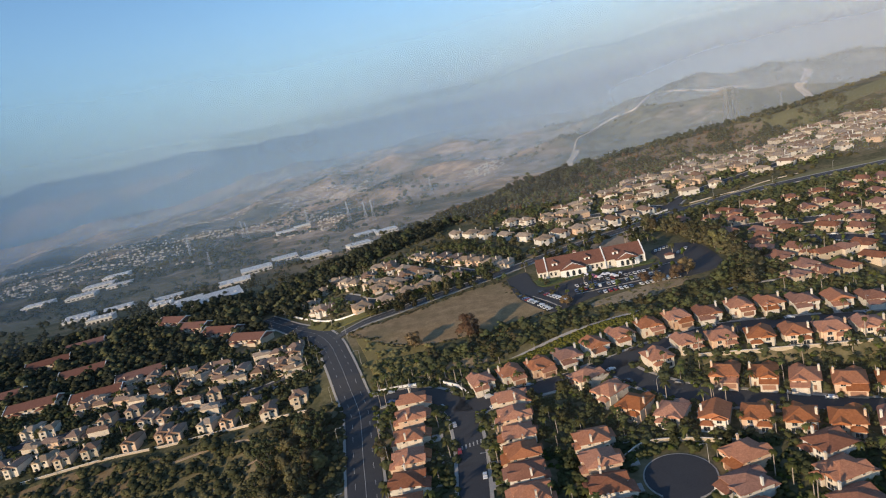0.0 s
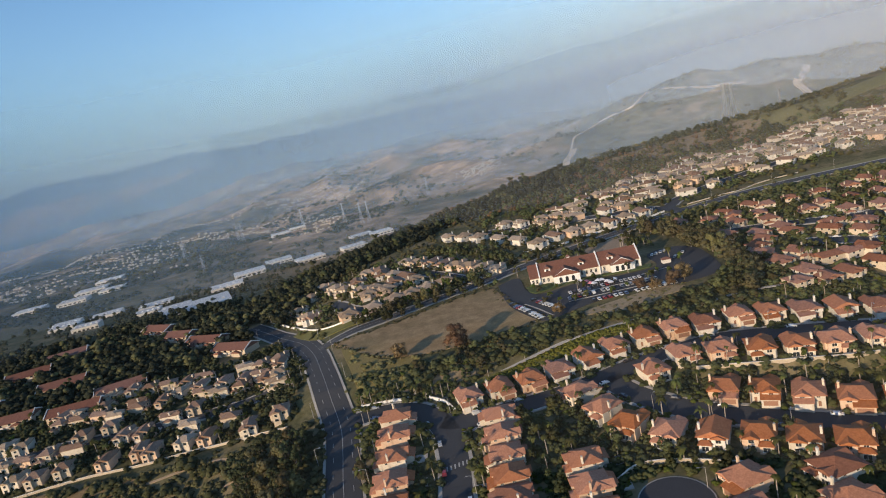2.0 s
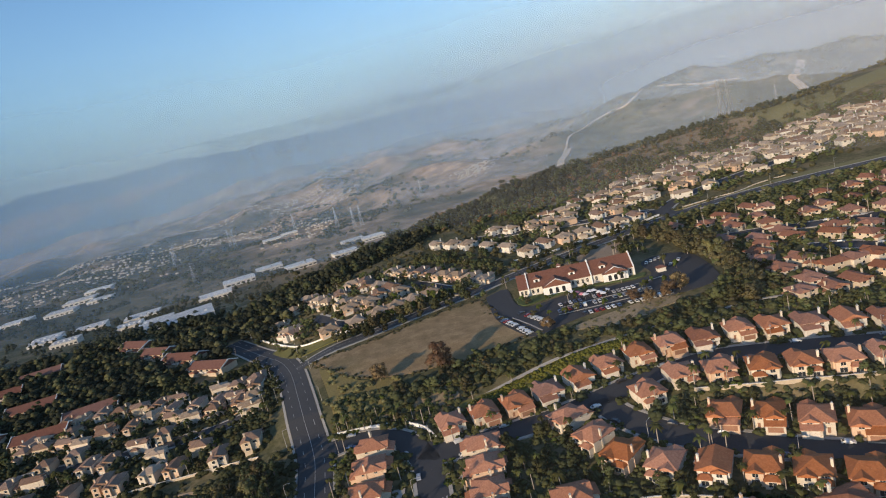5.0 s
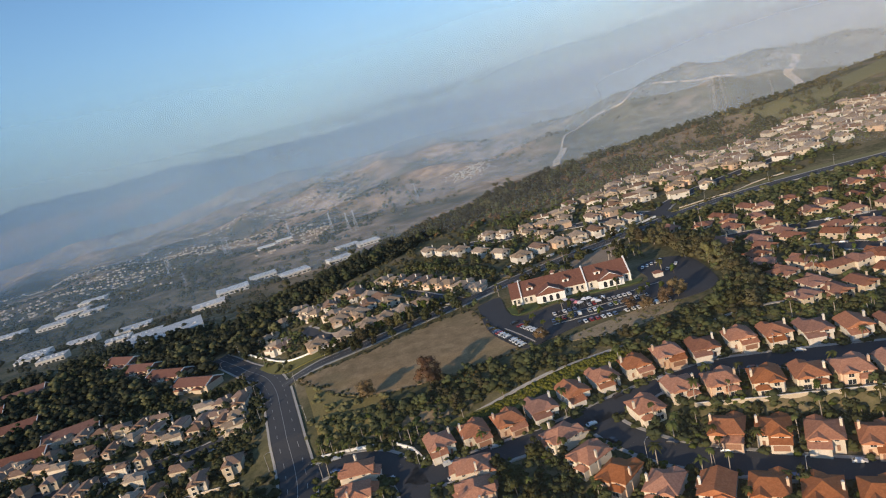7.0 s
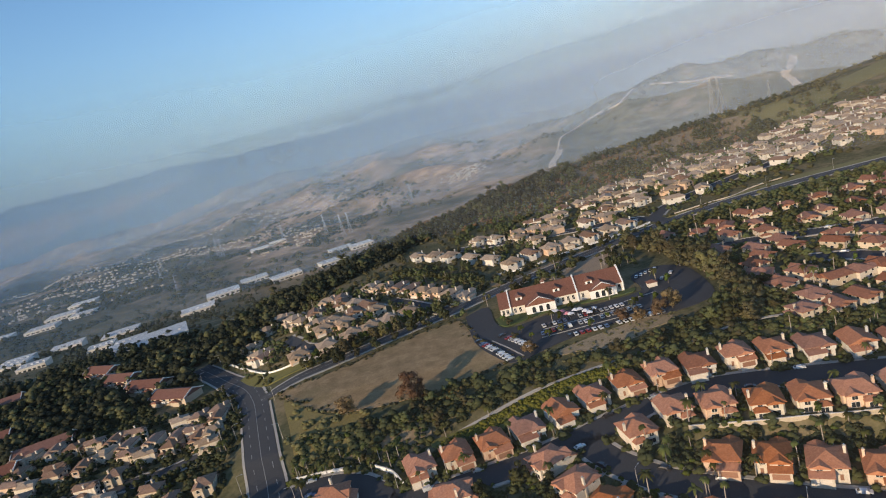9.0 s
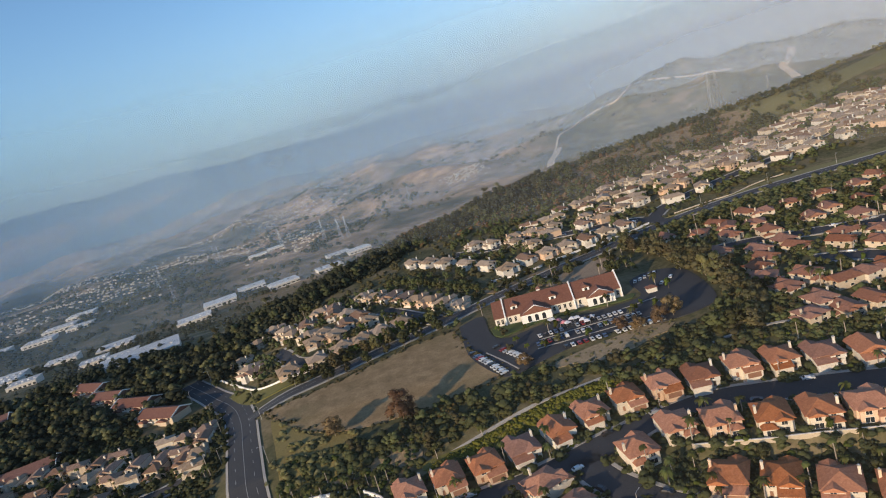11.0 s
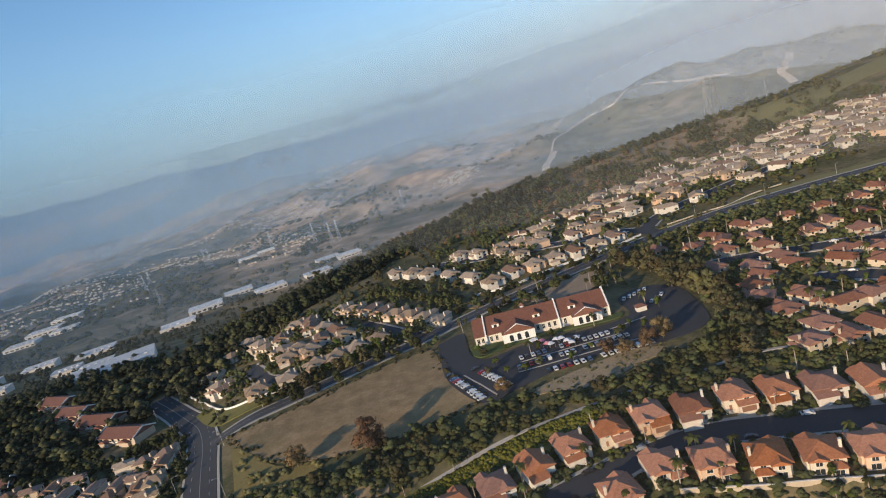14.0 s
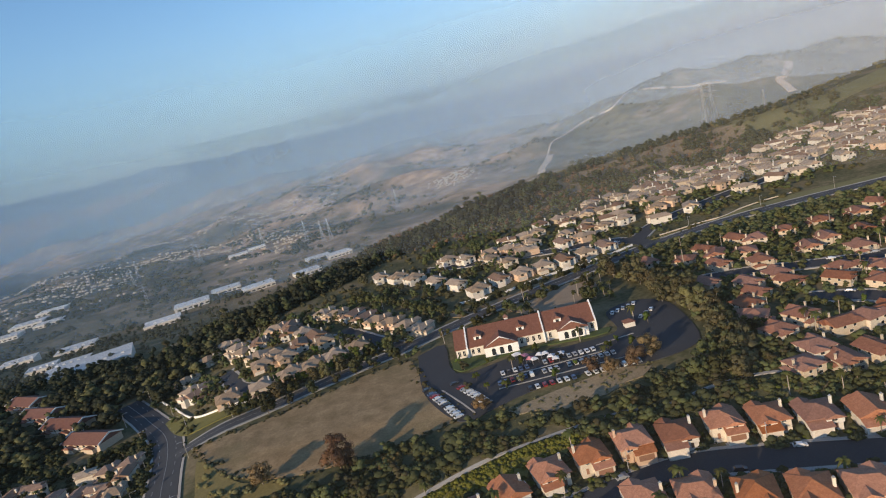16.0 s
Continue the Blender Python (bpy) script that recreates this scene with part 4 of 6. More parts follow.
VILLAS = [villa(k, w, d, m, t, g, f"two-storey {c} stucco house with an orange clay tile roof", "tile-roofed houses on the terraces")
          for k, w, d, m, t, g, c in ((0, 10.8, 12.0, STUCCO_CREAM, TILE_ORANGE, GARAGE_WHITE, "cream"), (1, 11.2, 11.6, STUCCO_PEACH, TILE_ORANGE, GARAGE_BROWN, "peach"), (2, 10.4, 12.0, STUCCO_WHITE, TILE_ORANGE, GARAGE_WHITE, "white"), (3, 10.8, 11.6, STUCCO_CREAM, TILE_ORANGE, GARAGE_BROWN, "cream"), (4, 11.4, 11.8, STUCCO_WHITE, TILE_RED, GARAGE_WHITE, "white"))]
USED = set()


def settle(ob, x, y, turn, sink=0.0, radius=6.0, z=None):
    """Put a thing, or a copy of it once the first is used, on the ground."""
    m = pose(K * x, K * y, (height(x, y) if z is None else z) + 0.1 - sink, 0, 0, turn)
    if ob.name in USED:
        ob = copy_thing(ob, m)
    else:
        USED.add(ob.name)
        ob.matrix_basis = m
    if radius:
        BLOCKED.append((x, y, radius))
    return ob


def drive(x, y, turn, w, near, far):
    a = radians(turn)
    fx, fy = math.sin(a), -math.cos(a)
    while far > near and any((x + fx * far - p) ** 2 + (y + fy * far - q) ** 2 < (wide / 2 + 0.3) ** 2 for road, wide in ROADS + [([(47, 173)], 23)] for p, q in road):
        far -= 0.4
    if far < near + 1:
        return
    line = [(x + fx * near, y + fy * near), (x + fx * (near + far) / 2, y + fy * (near + far) / 2), (x + fx * far, y + fy * far)]
    ribbon("driveway", line, w, 0.44, CONCRETE, "pale concrete driveway in front of a garage", across=2, category="driveway")


rng = random.Random(7)
TERRACES = {
    "canyon row": [(-8, 245.5, 12), (4.5, 247.5, 12), (17, 249, 12), (29.5, 252.5, 14), (42.5, 257, 16), (55, 262, 14), (68, 264.5, 6), (81, 266, 2), (94, 265, -2), (108, 265.5, -3), (120.5, 263.5, -6), (133, 260.5, -8), (146, 257.5, -8), (159, 254.5, -8)],
    "wall row": [(62.5, 237, 190), (76, 240.5, 182), (88, 236.2, 172), (100.6, 231, 166), (112.3, 227.5, 166), (124, 224.5, 166), (136.5, 221.8, 168), (150, 218.5, 168)],
    "curve row": [(81, 218, -28), (92.5, 213, -27), (104, 207, -27), (115.5, 201, -27), (127, 195.5, -27)],
    "lower row": [(33, 233, 118), (39, 220.5, 124), (45, 210, 134), (55.5, 202, 145), (68, 196.5, 151), (80, 192, 152), (91, 186.5, 153), (102.5, 181, 153), (114.5, 175.5, 153)],
}
for name, row in TERRACES.items():
    for i, (x, y, turn) in enumerate(row):
        pick = (1, 3, 0)[i % 3] if name == "curve row" else (3 * i + rng.choice((0, 0, 1))) % 5
        settle(VILLAS[pick], x, y, turn + rng.uniform(-2, 2))
        drive(x, y, turn, 3.8, 5.8, 12.0)
for x, y0, turn, n, step in ((-37, 241, 90, 7, 12.3), (2.5, 228, -90, 7, 10.8), (26, 196, 90, 4, 12.4)):
    for i in range(n):
        yy = y0 - step * i
        xx = x - (0.12 * i if x < 20 else 0.5 * i)
        settle(VILLAS[(1, 4, 0, 1, 3)[(i + n) % 5]], xx, yy, turn + rng.uniform(-2, 2))
        drive(xx, yy, turn, 3.8, 5.8, 12.0)
for x, y, turn in ((67.5, 174, -75), (62, 161.5, -75), (58, 149, -78), (91, 171.5, 105), (87.5, 159.5, 105), (84, 147, 105), (111, 157, -75)):
    settle(VILLAS[rng.choice((1, 4, 0))], x, y, turn + rng.uniform(-2, 2))

RED = [cottage(k, w, 12.5, m, t, f"two-storey {c} house with a red clay tile roof", "red-roofed houses", 2, 2) for k, w, m, t, c in ((0, 12.5, STUCCO_TAN, TILE_RED, "tan"), (1, 11.5, STUCCO_TAN, TILE_RED, "tan"), (2, 13, STUCCO_CREAM, TILE_RED, "cream"))]
for x, y, turn in ((152, 397, 150), (166, 394, 160), (178, 388, 160), (160, 350, 20), (173, 342, 25), (188, 334, 25), (212, 380, 170), (228, 378, 170), (244, 378, 172), (200, 374, 165), (198, 322, 30), (146, 318, 60), (159, 311, 30), (151, 290, 10), (166, 283, 15), (182, 288, 20), (206, 334, 30), (225, 328, 200), (240, 320, 200), (208, 280, 0), (226, 276, 0), (218, 312, 190), (240, 302, 190), (192, 268, 0), (258, 336, 180), (258, 370, 170), (272, 352, 10), (230, 356, 0), (214, 360, 0), (248, 356, 0), (176, 372, -10), (190, 402, 165), (206, 404, 165), (224, 404, 165), (242, 402, 168), (262, 398, 170), (282, 380, 170)):
    settle(RED[rng.randrange(3)], x, y, turn + rng.uniform(-6, 6), 0.6).scale = (0.88, 0.88, 0.9)
most = len(BLOCKED) + 27
for _ in range(1500):
    x, y = rng.uniform(134, 285), rng.uniform(262, 412)
    if len(BLOCKED) > most or x < 128 + 20 * math.sin((424 - y) / 140 * 2.6) or not (y > 278 + 0.05 * (x - 140)):
        continue
    if any((x - a) ** 2 + (y - b) ** 2 < 81 for a, b, _ in BLOCKED) or any((x - a) ** 2 + (y - b) ** 2 < 90 for line, _ in ROADS for a, b in line):
        continue
    settle(RED[rng.randrange(3)], x, y, rng.choice((10, 20, 190, 200, 100)) + rng.uniform(-8, 8), 0.6).scale = (0.86, 0.86, 0.9)

TAN = [cottage(k, w, d, m, t, f"two-storey {c} house with a brown tile roof", "brown-roofed houses") for k, w, d, m, t, c in ((0, 11.5, 12.5, STUCCO_CREAM, TILE_BROWN, "cream"), (1, 10.5, 13, STUCCO_WHITE, TILE_RUSSET, "white"), (2, 12.5, 11.5, STUCCO_PEACH, TILE_BROWN, "peach"))]
for x, y, turn in MID_A:
    settle(TAN[rng.randrange(3)], x, y, turn + rng.uniform(-6, 6), sink=0.7, radius=5.5)
PALE = [cottage(k, w, d, m, TILE_BROWN, "white two-storey house with a brown tile roof behind a wall", "white houses along the wall") for k, w, d, m in ((2, 14, 11, STUCCO_WHITE), (1, 11, 12, STUCCO_WHITE))]
for x, y, turn in ((-10, 506, 20), (2, 496, 25), (13, 484, 30), (27, 466, 30), (39, 450, 30), (50, 430, 20), (63, 440, 15), (76, 441, 15), (89, 444, 12), (102, 446, 12), (115, 449, 12), (128, 454, 10), (36, 508, 205), (48, 500, 205), (62, 486, 205), (72, 470, 200)):
    settle(PALE[rng.randrange(2)] if x < 60 else TAN[rng.randrange(3)], x, y, turn + rng.uniform(-4, 4), radius=5.5)
# the brown-roofed quarter beyond the wall: streets in gentle arcs, the far ones joined
far_spots = []
for i in range(9):
    for j in range(28):
        x = 60 + 12.2 * j + 6 * i + rng.uniform(-2.5, 2.5)
        y = 476 + 17.0 * i + 0.12 * (x - 60) - 0.0002 * (x - 200) ** 2 + (5 if i % 2 else 0) + 7 * math.sin(x / 40 + i) + rng.uniform(-3, 3)
        if y > 500 + 0.75 * (x - 40) or y > 620 + 0.1 * (x - 200) or x > 420 or rng.random() < 0.27:
            continue
        if any((x - a) ** 2 + (y - b) ** 2 < 100 for a, b, _ in BLOCKED):
            continue
        turn = (180 if i % 2 else 0) + rng.choice((0, 0, 90)) + 6 + rng.uniform(-25, 25)
        if i < 2:
            settle(TAN[rng.randrange(3)] if rng.random() < 0.8 else PALE[rng.randrange(2)], x, y, turn, radius=5.0)
        else:
            far_spots.append((x, y, turn, rng.randrange(3)))
far_quarter("hillside_houses", far_spots[::3], STUCCO_CREAM, TILE_BROWN, "many cream houses with brown tile roofs on the hillside")
far_quarter("hillside_houses", far_spots[1::3], STUCCO_WHITE, TILE_RUSSET, "many white houses with russet tile roofs on the hillside")
far_quarter("hillside_houses", far_spots[2::3], STUCCO_TAN, TILE_BROWN, "many tan houses with brown tile roofs on the hillside")
far_quarter("hilltop_houses", [(330 + 15 * j + rng.uniform(-2, 2), 486 + 30 * i + 7 * j + rng.uniform(-3, 3), rng.uniform(-20, 20), rng.randrange(3)) for i in range(4) for j in range(9)], STUCCO_WHITE, TILE_BROWN, "many white houses in terraces up the hill")
# the close-set quarter across the road
SMALL = [cottage(k, w, d, m, t, f"small {c} two-storey house with a brown tile roof", "small houses above the brushy slope", 3, 0) for k, w, d, m, t, c in ((1, 7.4, 9.5, STUCCO_CREAM, TILE_RUSSET, "cream"), (0, 8.0, 9.5, STUCCO_TAN, TILE_RUSSET, "tan"), (1, 7.2, 9, STUCCO_PEACH, TILE_RUSSET, "peach"), (2, 8.2, 8.5, STUCCO_CREAM, TILE_BROWN, "cream"))]
for i in range(6):
    for j in range(16 - i):
        x = -92 - 11.0 * j - 3.0 * i + rng.uniform(-2.4, 2.4)
        y = 268 + 13.5 * i + (3 if i % 2 else 0) + 0.02 * (x + 92) + rng.uniform(-2, 2) * (1.0 if i == 0 else 1.7) + (4 if i >= 2 else 0)
        if rng.random() < (0.34 if i else 0.12) or math.hypot(x + 84, y - 325) < 14 or math.hypot(x + 127, y - 302) < 11:
            continue
        settle(SMALL[rng.randrange(4)], x, y, (180 if i % 2 == 0 else 0) + rng.uniform(-14, 14) + (rng.choice((0, 0, 90)) if i else 0), radius=4.0)
def apartments(w, d, label):
    """A long gabled apartment house: white bargeboards, stepped lower wings, balconies and window rows."""
    ob = thing("apartment_house", label, "apartment house", "apartment houses among the trees")
    e, rise = 5.4, d / 2 * 0.42
    body = Shape().box(-w / 2, -d / 2, -3, w / 2, d / 2, e).box(-w / 2 + 3, -d / 2 - 2.4, -3, -w / 2 + 11, -d / 2 + 0.1, 3.4).box(w / 2 - 12, -d / 2 - 2.0, -3, w / 2 - 4, -d / 2 + 0.1, 3.4)
    roof = Shape().roof(-w / 2 - 0.7, -d / 2 - 0.8, w / 2 + 0.7, d / 2 + 0.8, e, rise, "x", 0.0, 0.3)
    roof.roof(-w / 2 + 2.4, -d / 2 - 3.0, -w / 2 + 11.6, -d / 2 + 1.5, 3.45, 1.5, "y", 0.0).roof(w / 2 - 12.6, -d / 2 - 2.6, w / 2 - 3.4, -d / 2 + 1.5, 3.45, 1.5, "y", 0.0)
    part("wall", body, STUCCO_TAN, ob)
    part("roof", roof, TILE_MAROON, ob)
    for x in (-w / 2, w / 2):
        g = Shape()
        g.add([(x - 0.3, -d / 2, e - 0.3), (x - 0.3, d / 2, e - 0.3), (x - 0.3, 0, e + rise - 0.2), (x + 0.3, -d / 2, e - 0.3), (x + 0.3, d / 2, e - 0.3), (x + 0.3, 0, e + rise - 0.2)], [(0, 2, 1), (3, 4, 5), (0, 1, 4, 3), (1, 2, 5, 4), (2, 0, 3, 5)])
        part("gable", g, STUCCO_WHITE, ob)
        b = Shape()
        for sy in (-1, 1):
            y0, out = sy * (d / 2 + 1.0), 0.95 if x > 0 else -0.95
            b.add([(x + out + q, yy, zz) for q in (-0.15, 0.15) for yy, zz in ((y0, e - 0.35), (y0, e + 0.35), (0, e + rise + 0.5), (0, e + rise - 0.3))], [(0, 1, 2, 3), (7, 6, 5, 4), (0, 4, 5, 1), (1, 5, 6, 2), (2, 6, 7, 3), (3, 7, 4, 0)])
        part("bargeboard", b, WHITE_PAINT, ob, "white painted bargeboard")
    for k in range(6):
        x = -w / 2 + w * (k + 0.5) / 6
        part("window", WIDE, TRIM, ob).matrix_local = pose(x, -d / 2 - 0.02, 4.2, 0, 0, 0)
    for k in range(2):
        part("balcony", Shape().box(-3 + 6 * k - 2.2, -d / 2 - 1.4, 2.6, -3 + 6 * k + 2.2, -d / 2, 2.8).box(-3 + 6 * k - 2.2, -d / 2 - 1.45, 2.8, -3 + 6 * k + 2.2, -d / 2 - 1.35, 3.7), TRIM, ob)
    return ob


CONDO = apartments(32, 15, "long tan apartment house with a red tile roof")
for x, y, turn in ((-232, 462, -30), (-206, 434, -25), (-176, 408, -25), (-148, 380, -25), (-294, 444, 20), (-304, 416, 20), (-206, 352, 20), (-258, 380, 15), (-222, 332, 10), (-262, 335, 10), (-300, 360, 15)):
    settle(CONDO, x, y, turn, 0.8, radius=12)
    if x > -240 and y > 370:
        BLOCKED.append((x + 3, y - 14, 8))


# ---- the long hall beside the car park ----
def hall():
    ob = thing("community_hall", "long cream hall with a maroon tile roof and white parapets", "hall")
    L, D, e = 71.0, 22.0, 4.7
    body = Shape().box(0, 0, -2, L, D, e)
    rise = 6.4
    part("wall", body, STUCCO_WHITE, ob)
    roof = Shape().roof(-0.4, -0.9, L + 0.4, D + 0.9, e + 0.15, rise, "x", 0.0, 0.3)
    part("roof", roof, TILE_MAROON, ob)
    for x in (6.0, 45.0, L):
        s = Shape()
        s.add([(x - 0.35, -1.2, -1), (x - 0.35, -1.2, e + 0.7), (x - 0.35, D / 2, e + rise + 1.2), (x - 0.35, D + 1.2, e + 0.7), (x - 0.35, D + 1.2, -1), (x + 0.35, -1.2, -1), (x + 0.35, -1.2, e + 0.7), (x + 0.35, D / 2, e + rise + 1.2), (x + 0.35, D + 1.2, e + 0.7), (x + 0.35, D + 1.2, -1)],
              [(0, 1, 2, 3, 4), (9, 8, 7, 6, 5), (0, 5, 6, 1), (1, 6, 7, 2), (2, 7, 8, 3), (3, 8, 9, 4), (4, 9, 5, 0)])
        part("parapet", s, WHITE_PAINT, ob, "white stepped parapet wall")
    for x in (12.0, 34.0, 53.0):
        s = Shape().box(x - 1.9, 3.0, e, x + 1.9, 9.0, e + 4.0)
        gable(s, x - 1.9, x + 1.9, 3.0, e + 4.0, 1.2, 0.4)
        dm = part("dormer", s, WHITE_PAINT, ob, "white gabled dormer")
        part("roof", Shape().roof(x - 2.3, 2.6, x + 2.3, 9.4, e + 4.05, 1.5, "y", 0.0, 0.15), TILE_MAROON, dm)
        part("pane", Shape().box(x - 0.8, 2.95, e + 2.2, x + 0.8, 3.02, e + 3.6), GLASS, dm)
    for x0, x1, dep in ((15.0, 31.0, 5.0), (52.0, 66.0, 4.0)):
        h = (x1 - x0) / 2 * 0.45
        s = Shape().box(x0, -dep, -1.5, x1, 0.1, 4.6)
        gable(s, x0, x1, -dep, 4.6, h, dep)
        p = part("porch", s, STUCCO_WHITE, ob, "gabled white porch with dark arches")
        part("roof", Shape().roof(x0 - 0.7, -dep - 0.7, x1 + 0.7, 7.0, 4.7, h + 0.3, "y", 0.0, 0.25), TILE_MAROON, p)
        front = Shape().box(x0 - 0.5, -dep - 0.3, -1.2, x1 + 0.5, -dep, 4.7)
        gable(front, x0 - 0.5, x1 + 0.5, -dep - 0.3, 4.7, h + 0.8, 0.3)
        part("gable_parapet", front, WHITE_PAINT, p)
        for k in range(3):
            xc = x0 + (x1 - x0) * (0.25 + 0.25 * k)
            a = Shape().ring([[(xc - 1.0, yy, 0.1), (xc + 1.0, yy, 0.1)] + [(xc + math.cos(t) * 1.0, yy, 2.6 + math.sin(t) * 1.0) for t in (j * math.pi / 8 for j in range(9))] for yy in (-dep - 0.36, -dep - 0.2)])
            part("archway", a, GLASS, p)
    for x in (1.6, 4.0, 8.5, 11.5, 33.5, 36.5, 39.5, 42.5, 48.0, 69.0):
        window(ob, x, -0.02, 2.2, 1.3, 2.6, 0, True)
    for k in range(4):
        window(ob, -0.02, 3 + 4.8 * k, 2.2, 1.4, 2.2, -90)
    # open bell tower on the far slope
    t = Shape().box(27.0, D - 4, e, 29.0, D - 2, e + 5.5)
    tower = part("bell_tower", t, WHITE_PAINT, ob, "small white bell tower")
    part("roof", Shape().roof(26.6, D - 4.4, 29.4, D - 1.6, e + 5.5, 1.4, "x", 1.0), TILE_MAROON, tower)
    return ob


h = hall()
h.matrix_basis = pose(K * 33.5, K * 347.5, height(60, 350) + 0.6, 0, 0, -3.5)
for k in range(7):
    BLOCKED.append((38 + 9 * k, 356, 12))

# ---- trees and shrubs ----
def leaf_cloud(seed, clumps, leaves, size, squash=0.75, heart=0.74):
    """Leaf blades gathered in tufts. clumps: (x, y, z, radius). Arrays of vertices and quads."""
    r = np.random.RandomState(seed)
    vs, ns = [], []
    mid = np.mean([c[:3] for c in clumps], 0)
    for x, y, z, rad in clumps:
        k = max(3, int(leaves * (rad**2)))
        d = r.normal(size=(k, 3))
        d /= np.linalg.norm(d, axis=1)[:, None]
        c = d * rad * (0.72 + 0.36 * r.rand(k, 1)) * (1, 1, squash) + (x, y, z)
        u = np.cross(d, r.normal(size=(k, 3)))
        u /= np.linalg.norm(u, axis=1)[:, None] + 1e-6
        w = np.cross(d + 0.6 * r.normal(size=(k, 3)), u)
        w /= np.linalg.norm(w, axis=1)[:, None] + 1e-6
        s = size * (0.6 + 0.8 * r.rand(k, 1))
        out = d + 0.7 * (c - mid) / (np.linalg.norm(c - mid, axis=1)[:, None] + 0.1) + 0.14 * r.normal(size=(k, 3)) + (0, 0, 0.25)
        ns.append(np.repeat(out / np.linalg.norm(out, axis=1)[:, None], 4, 0))
        vs.append(np.stack([c - u * s, c - w * s * 0.6, c + u * s, c + w * s * 0.6], 1).reshape(-1, 3))
    # each tuft has a solid heart
    quads = [np.arange(sum(len(p) for p in vs)).reshape(-1, 4)]
    n = quads[0].size
    for x, y, z, rad in clumps if heart else ():
        lat, lon = np.meshgrid(np.linspace(-1.2, 1.3, 3), np.arange(6) * 1.0472, indexing="ij")
        d = np.stack([np.cos(lat) * np.cos(lon), np.cos(lat) * np.sin(lon), np.sin(lat)], -1).reshape(-1, 3)
        vs.append(d * rad * (heart + 0.36 * (r.rand(len(d), 1) - 0.3)) * (1, 1, squash) + (x, y, z))
        out = d + 0.5 * (vs[-1] - mid) / (np.linalg.norm(vs[-1] - mid, axis=1)[:, None] + 0.1) + (0, 0, 0.2)
        ns.append(out / np.linalg.norm(out, axis=1)[:, None])
        quads.append(np.array([(n + i * 6 + j, n + i * 6 + (j + 1) % 6, n + i * 6 + 6 + (j + 1) % 6, n + i * 6 + 6 + j) for i in range(2) for j in range(6)]))
        n += len(d)
    return np.concatenate(vs), np.concatenate(quads), np.concatenate(ns)


def crown_clumps(seed, tall, wide, low, n, puff=1.0):
    r = random.Random(seed)
    out = []
    for i in range(n):
        a, t = r.uniform(0, 6.283), r.random()
        rad = wide * math.sqrt(r.random()) * (0.95 - 0.55 * abs(t - 0.4))
        out.append((rad * math.cos(a), rad * math.sin(a), low + (tall - low) * t, wide * puff * r.uniform(0.3, 0.5)))
    return out


def tree(name, seed, tall, wide, low, n, mat, bark, label, group, leaves=26, size=0.38, category="tree"):
    r = random.Random(seed)
    ob = thing(name, label, category, group)
    clumps = crown_clumps(seed, tall - wide * 0.3, wide, low, n)
    s = Shape()
    lean = r.uniform(-0.5, 0.5)
    s.tube([(0, 0, -0.6), (0.1 * lean, 0, low * 0.5), (lean * 0.5, 0.2 * lean, low), (lean, 0.3 * lean, (low + tall) / 2)], [0.045 * tall * 0.6, 0.03 * tall * 0.6, 0.024 * tall * 0.6, 0.06], 7)
    for x, y, z, _ in clumps[: max(4, n // 2)]:
        s.tube([(lean * 0.4, 0, low * r.uniform(0.7, 1.0)), (x * 0.5, y * 0.5, (z + low) / 2), (x, y, z)], [0.014 * tall * 0.6, 0.01 * tall * 0.6, 0.03], 5)
    part("trunk", s, bark, ob)
    v, q, nm = leaf_cloud(seed, clumps, leaves, size, 0.75, 0.55 if mat is LEAF_RUST else 0.72)
    part("crown", big_mesh("crown", v, q, mat, True, nm), mat, ob)
    return ob


def palm(seed, tall, label, fan=False):
    r = random.Random(seed)
    ob = thing("palm_tree", label, "palm", "garden palms")
    lean = r.uniform(-0.6, 0.6)
    part("trunk", Shape().tube([(0, 0, -0.5), (0.1 * lean, 0, tall * 0.4), (0.5 * lean, 0, tall * 0.8), (lean, 0, tall)], [0.26, 0.2, 0.17, 0.16], 7), PALE_BARK, ob)
    s = Shape()
    for k in range(20 if not fan else 26):
        a, up = r.uniform(0, 6.283), r.uniform(-0.5, 0.95)
        l = (2.6 if not fan else 1.5) * r.uniform(0.8, 1.15)
        dx, dy = math.cos(a), math.sin(a)
        pts = []
        for i in range(5):
            t = i / 4
            pts.append((lean + dx * l * t * (1 - 0.2 * max(up, 0) * t), dy * l * t, tall + l * (up * t * 0.8 - 0.75 * t * t)))
        wide = [0.08, 0.42, 0.5, 0.36, 0.04]
        left = [(x - dy * w, y + dx * w, z - 0.15 * w) for (x, y, z), w in zip(pts, wide)]
        right = [(x + dy * w, y - dx * w, z - 0.15 * w) for (x, y, z), w in zip(pts, wide)]
        n = len(pts)
        s.add(left + pts + right, [(i, i + 1, n + i + 1, n + i) for i in range(n - 1)] + [(n + i, n + i + 1, 2 * n + i + 1, 2 * n + i) for i in range(n - 1)])
    part("crown", s, PALM_LEAF, ob)
    return ob


